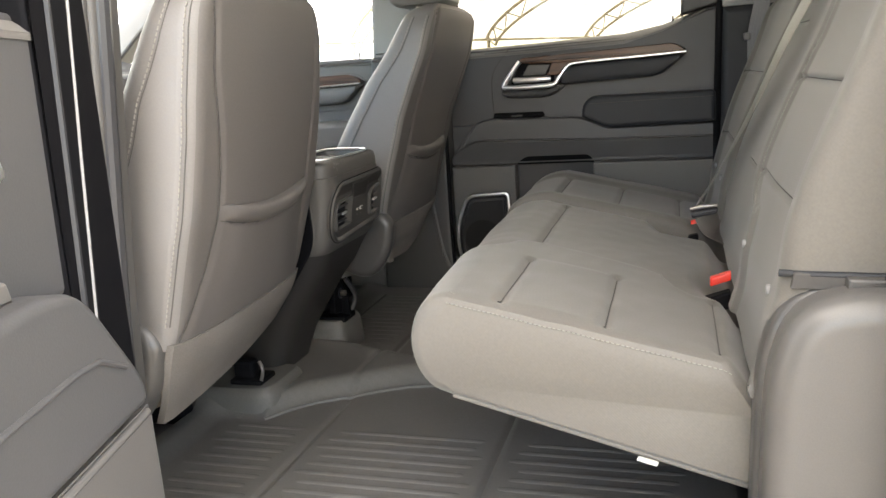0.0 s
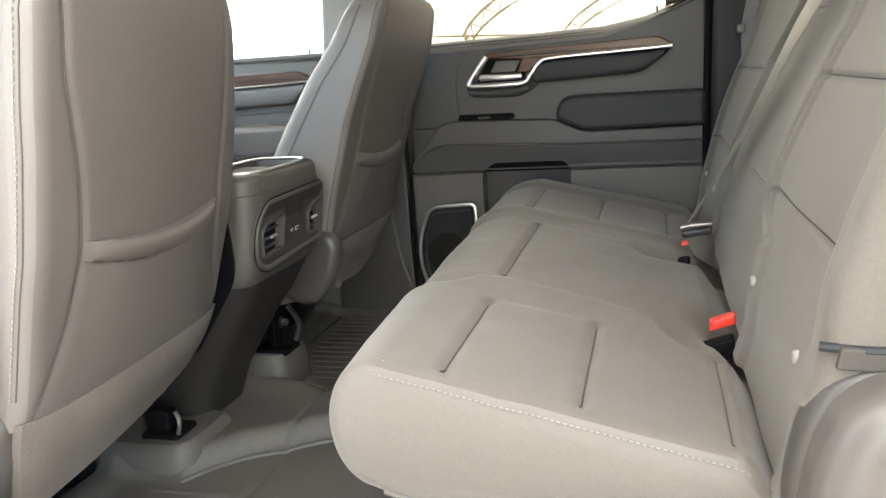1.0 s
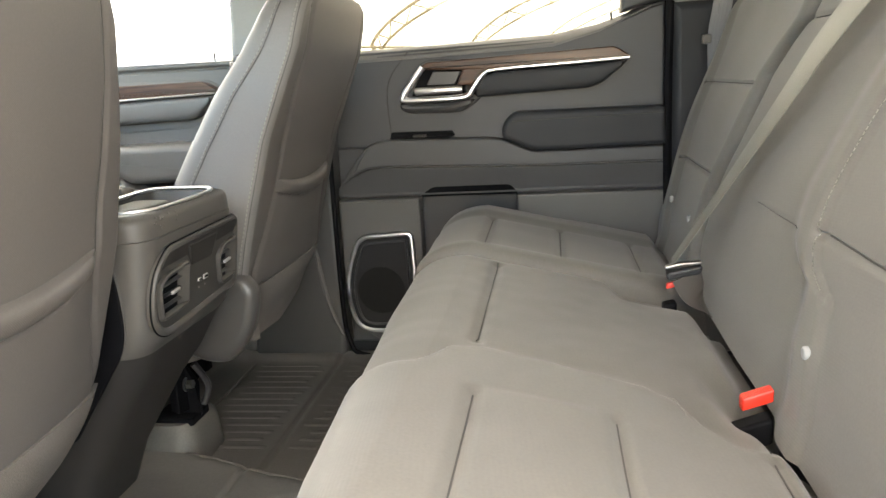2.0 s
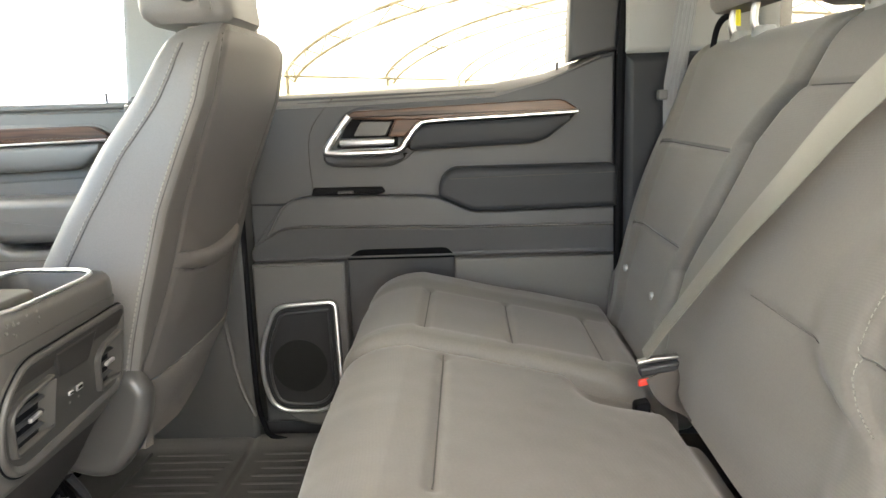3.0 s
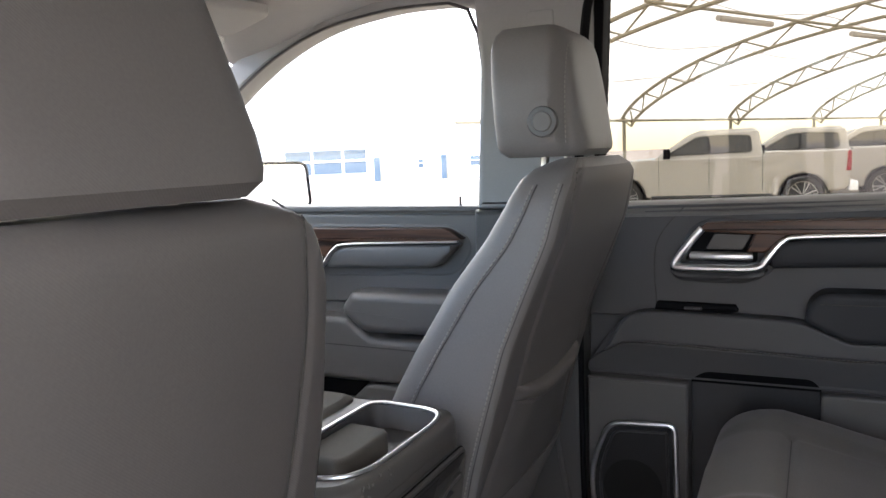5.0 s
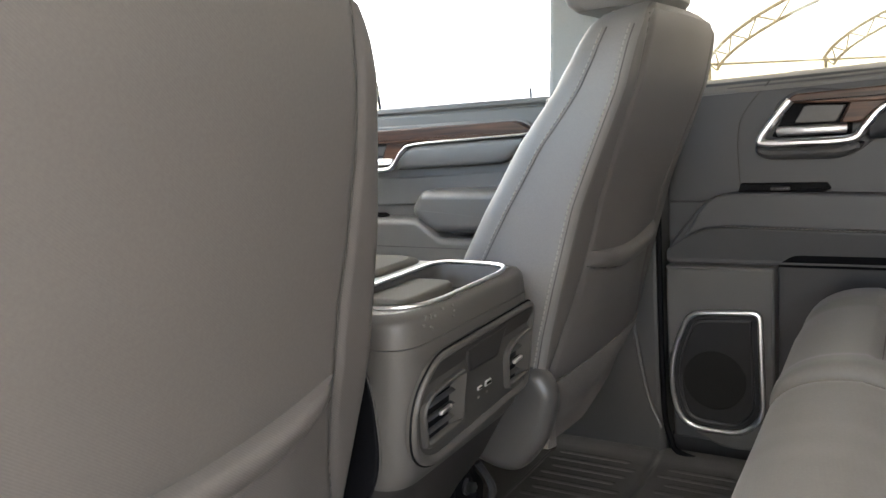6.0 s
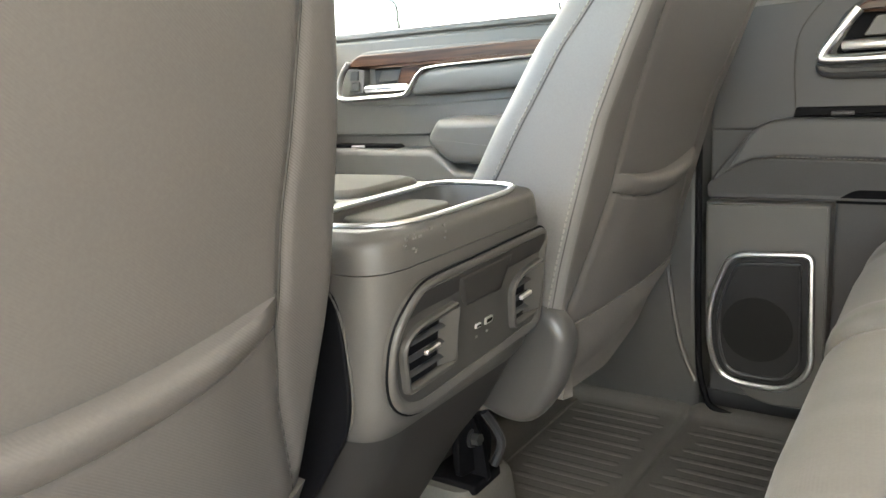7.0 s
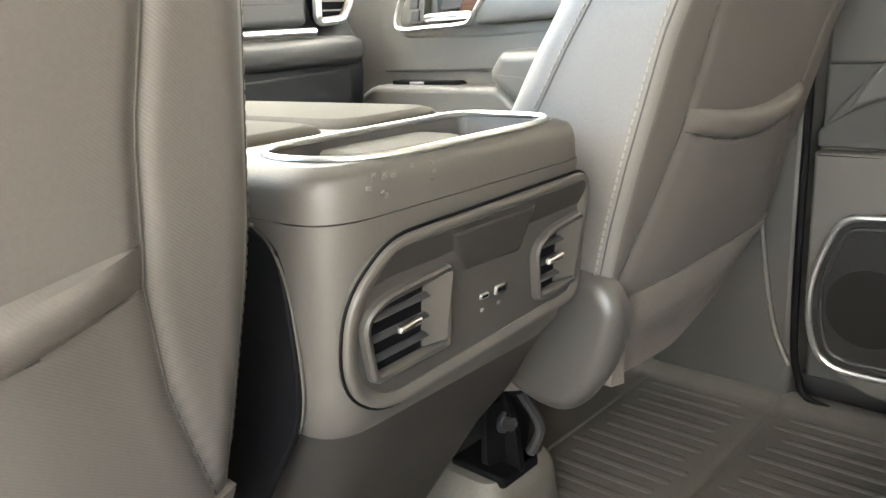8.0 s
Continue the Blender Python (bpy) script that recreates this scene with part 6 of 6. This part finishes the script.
def pickup():
    """A white crew-cab pickup; nose towards -x, rear wheel over the origin."""
    t = thing("pickup_truck", "white crew-cab pickup truck parked under the tent", "truck", "parked trucks")
    W = 1.0

    def side(u, v, d):
        return (u, -d, v)

    low = [(0.90, 0.62), (0.92, 1.36), (-0.74, 1.38), (-0.76, 1.30), (-3.05, 1.30), (-3.2, 1.31), (-4.45, 1.22), (-4.66, 1.10), (-4.72, 0.62), (-4.60, 0.45),
           (-4.22, 0.45), (-4.18, 0.64), (-4.05, 0.81), (-3.75, 0.89), (-3.45, 0.81), (-3.32, 0.64), (-3.28, 0.42), (-0.47, 0.42), (-0.43, 0.64), (-0.30, 0.81), (0.0, 0.89), (0.30, 0.81), (0.43, 0.64), (0.47, 0.50), (0.80, 0.52)]
    part("body", slab(low, side, -W, W, 0.05, 4), PAINT, t, "white painted body")
    rings = []
    for k in range(9):
        f = k / 8
        z = 1.29 + 0.62 * f
        e = 0 if f < 0.85 else 0.10 * (1 - math.sqrt(max(0, 1 - ((f - 0.85) / 0.151) ** 2)))
        x0, x1, w = -3.12 + 0.92 * f + e, -0.78 - 0.10 * f - e, W - 0.04 - 0.16 * f - e
        rings.append([(a, b, z) for a, b in roundpoly([(x0, -w), (x1, -w), (x1, w), (x0, w)], 0.10, 4)])
    part("cab", loft(rings), PAINT, t, "white painted cab")

    def glass_at(u, v, d):
        return (u, -(W - 0.04 - 0.16 * (v - 1.29) / 0.62) - d, v)

    for outline, bend in (([(-2.78, 1.385), (-1.93, 1.391), (-1.93, 1.760), (-2.18, 1.735)], [0.02, 0.02, 0.02, 0.06]), ([(-1.87, 1.392), (-1.02, 1.400), (-1.06, 1.735), (-1.70, 1.772), (-1.87, 1.764)], [0.02, 0.08, 0.05, 0.2, 0.02])):
        pane = part("window", slab(roundpoly(outline, bend), glass_at, -0.02, 0.014, 0.006), TINT, t, "dark tinted side window")
        part("window_trim", tube([glass_at(u, v, 0.016) for u, v in inset(roundpoly(outline, bend), -0.012)], 0.008, 6, loop=True), PLASTIC_DARK, pane)
    part("pillar", slab([(-1.93, 1.385), (-1.87, 1.386), (-1.87, 1.768), (-1.93, 1.766)], glass_at, -0.02, 0.011, 0.003), PLASTIC_DARK, t, "dark door pillar")
    part("windscreen", slab(roundpoly([(-0.85, 0.08), (0.85, 0.08), (0.74, 0.55), (-0.74, 0.55)], 0.05), lambda u, v, d: (-3.12 + 0.92 * v / 0.62 - d, u, 1.29 + v), -0.02, 0.006, 0.003), TINT, t, "dark windscreen")
    part("back_window", slab(roundpoly([(-0.75, 0.10), (0.75, 0.10), (0.68, 0.52), (-0.68, 0.52)], 0.05), lambda u, v, d: (-0.78 - 0.10 * v / 0.62 + d, u, 1.29 + v), -0.02, 0.004, 0.003), TINT, t, "dark back window")
    for x, h in ((-1.95, 1.20), (-0.95, 1.20)):
        part("door_handle", slab(roundpoly([(x - 0.11, h - 0.02), (x + 0.11, h - 0.02), (x + 0.11, h + 0.02), (x - 0.11, h + 0.02)], 0.015), side, W - 0.01, W + 0.03, 0.01), PAINT, t)
    for x in (-2.98, -1.90, -0.80):
        part("door_gap", tube([(x, -W - 0.0005, 0.55), (x, -W - 0.0005, 1.30)], 0.005, 5), BLACK, t)
    part("mirror", box(-2.86, -2.72, -W - 0.28, -W - 0.05, 1.30, 1.52, 0.03), BLACK, t, "black door mirror")
    part("tail_lamp", slab(roundpoly([(0.82, 0.92), (0.925, 0.92), (0.925, 1.34), (0.85, 1.34)], 0.02), side, W - 0.05, W + 0.006, 0.006), LAMP_RED, t, "red tail lamp")
    part("headlamp", slab(roundpoly([(-4.70, 0.95), (-4.40, 1.0), (-4.42, 1.14), (-4.66, 1.10)], 0.02), side, W - 0.08, W + 0.004, 0.006), ALLOY, t)
    part("grille", slab(roundpoly([(-0.75, 0.62), (0.75, 0.62), (0.75, 1.06), (-0.75, 1.06)], 0.05), lambda u, v, d: (-4.70 - d, u, v), 0.0, 0.04, 0.02), PLASTIC_DARK, t)
    part("rear_bumper", box(0.87, 1.06, -0.95, 0.95, 0.50, 0.70, 0.03), CHROME, t, "bright rear bumper")
    part("step_bar", tube([(-3.15, -1.0, 0.42), (-0.6, -1.0, 0.42)], 0.05, 10), PLASTIC_DARK, t)
    part("mud_flap", box(0.50, 0.53, -0.98, -0.68, 0.24, 0.56, 0.008), BLACK, t)
    for x in (0.0, -3.75):
        lip = [(x + 0.47 * math.cos(a), 0.42 + 0.47 * math.sin(a)) for a in [math.pi * k / 20 for k in range(21)]]
        part("arch_lip", tube([(u, -W - 0.004, v) for u, v in lip], 0.016, 8), PLASTIC_DARK, t, "black wheel arch lip")
        part("arch_well", slab([(x + 0.46 * math.cos(2 * math.pi * k / 28), 0.42 + 0.46 * math.sin(2 * math.pi * k / 28)) for k in range(28)], side, W - 0.45, W - 0.36, 0.01), BLACK, t)
        for sy in (-1, 1):
            prof_ = [(0.29, 0.11), (0.32, 0.135), (0.37, 0.135), (0.405, 0.11), (0.415, 0.05), (0.415, -0.05), (0.405, -0.11), (0.37, -0.135), (0.32, -0.135), (0.29, -0.11)]
            rg = []
            for k in range(33):
                a = 2 * math.pi * k / 32
                rg.append([(x + r * math.cos(a), sy * (W - 0.16) + q, 0.415 + r * math.sin(a)) for r, q in prof_])
            w = part("wheel", loft(rg, True, False), TYRE, t, "black tyre on alloy rim")
            if sy < 0:
                yo = -(W - 0.16) - 0.10
                rim_ring = [[(x + r * math.cos(2 * math.pi * k / 32), y, 0.415 + r * math.sin(2 * math.pi * k / 32)) for k in range(32)] for r, y in ((0.305, yo - 0.005), (0.285, yo), (0.265, yo + 0.05), (0.02, yo + 0.06))]
                part("rim", loft(rim_ring, True, True), PLASTIC_DARK, w)
                for k in range(12):
                    a = 2 * math.pi * (k // 2) / 6 + 0.2 + (0.16 if k % 2 else -0.16)
                    part("spoke", tube([(x + 0.03 * math.cos(a), yo + 0.01, 0.415 + 0.03 * math.sin(a)), (x + 0.14 * math.cos(a), yo - 0.006, 0.415 + 0.14 * math.sin(a)), (x + 0.28 * math.cos(a), yo - 0.004, 0.415 + 0.28 * math.sin(a))], 0.024, 8, flat=0.5, up=(0, 1, 0)), ALLOY, w)
                part("rim_lip", tube([(x + 0.295 * math.cos(2 * math.pi * k / 32), yo - 0.006, 0.415 + 0.295 * math.sin(2 * math.pi * k / 32)) for k in range(32)], 0.012, 6, loop=True), ALLOY, w)
    return t


truck = pickup()
truck.matrix_basis = pose(-0.62, 19.95, GZ, 0, 0, 5.0)
for k in range(1, 7):
    copy_thing(truck, pose(-0.62 + 1.78 * k, 19.95 + 3.15 * k, GZ, 0, 0, 5.0))

# white building beyond the tent
site_building = thing("building", "long white low building with blue windows", "building")
BO, BA = Vector((-36.0, 46.0, GZ)), radians(25)


def to_building(u, v, d):
    return (BO.x + u * math.cos(BA) + d * math.sin(BA), BO.y + u * math.sin(BA) - d * math.cos(BA), GZ + v)


part("wall", slab([(-14, 0), (16, 0), (16, 4.2), (-14, 4.2)], to_building, -8, 0, 0.05), RENDER_WALL, site_building)
part("roof", slab([(-14.4, 4.2), (16.4, 4.2), (16.4, 4.5), (-14.4, 4.5)], to_building, -8.4, 0.5, 0.05), RENDER_WALL, site_building)
for u0, u1, v0, v1 in ((-6.0, -4.2, 0.7, 2.4), (-3.9, -2.1, 0.7, 2.4), (0.9, 2.75, 0.7, 2.4), (2.95, 5.0, 0.7, 2.4), (5.2, 6.8, 0.7, 2.4), (10.6, 10.95, 0.9, 1.5), (14.4, 15.2, 0.9, 1.6)):
    wv = part("window", slab([(u0, v0), (u1, v0), (u1, v1), (u0, v1)], to_building, -0.05, 0.02, 0.01), BLUE_GLASS, site_building, "blue-tinted window")
    part("transom", slab([(u0, v0 + (v1 - v0) * 0.50), (u1, v0 + (v1 - v0) * 0.50), (u1, v0 + (v1 - v0) * 0.58), (u0, v0 + (v1 - v0) * 0.58)], to_building, 0.0, 0.05, 0.01), RENDER_WALL, wv)
for u0, u1 in ((7.35, 7.80), (12.25, 12.65)):
    dw = part("doorway", slab([(u0, 0.02), (u1, 0.02), (u1, 1.75), (u0, 1.75)], to_building, -0.05, 0.03, 0.01), BLUE_GLASS, site_building, "blue-tinted glass doorway")
    part("jamb", slab([(u1 + 0.02, 0.02), (u1 + 0.12, 0.02), (u1 + 0.12, 1.85), (u1 + 0.02, 1.85)], to_building, -0.05, 0.08, 0.01), GALV, dw)
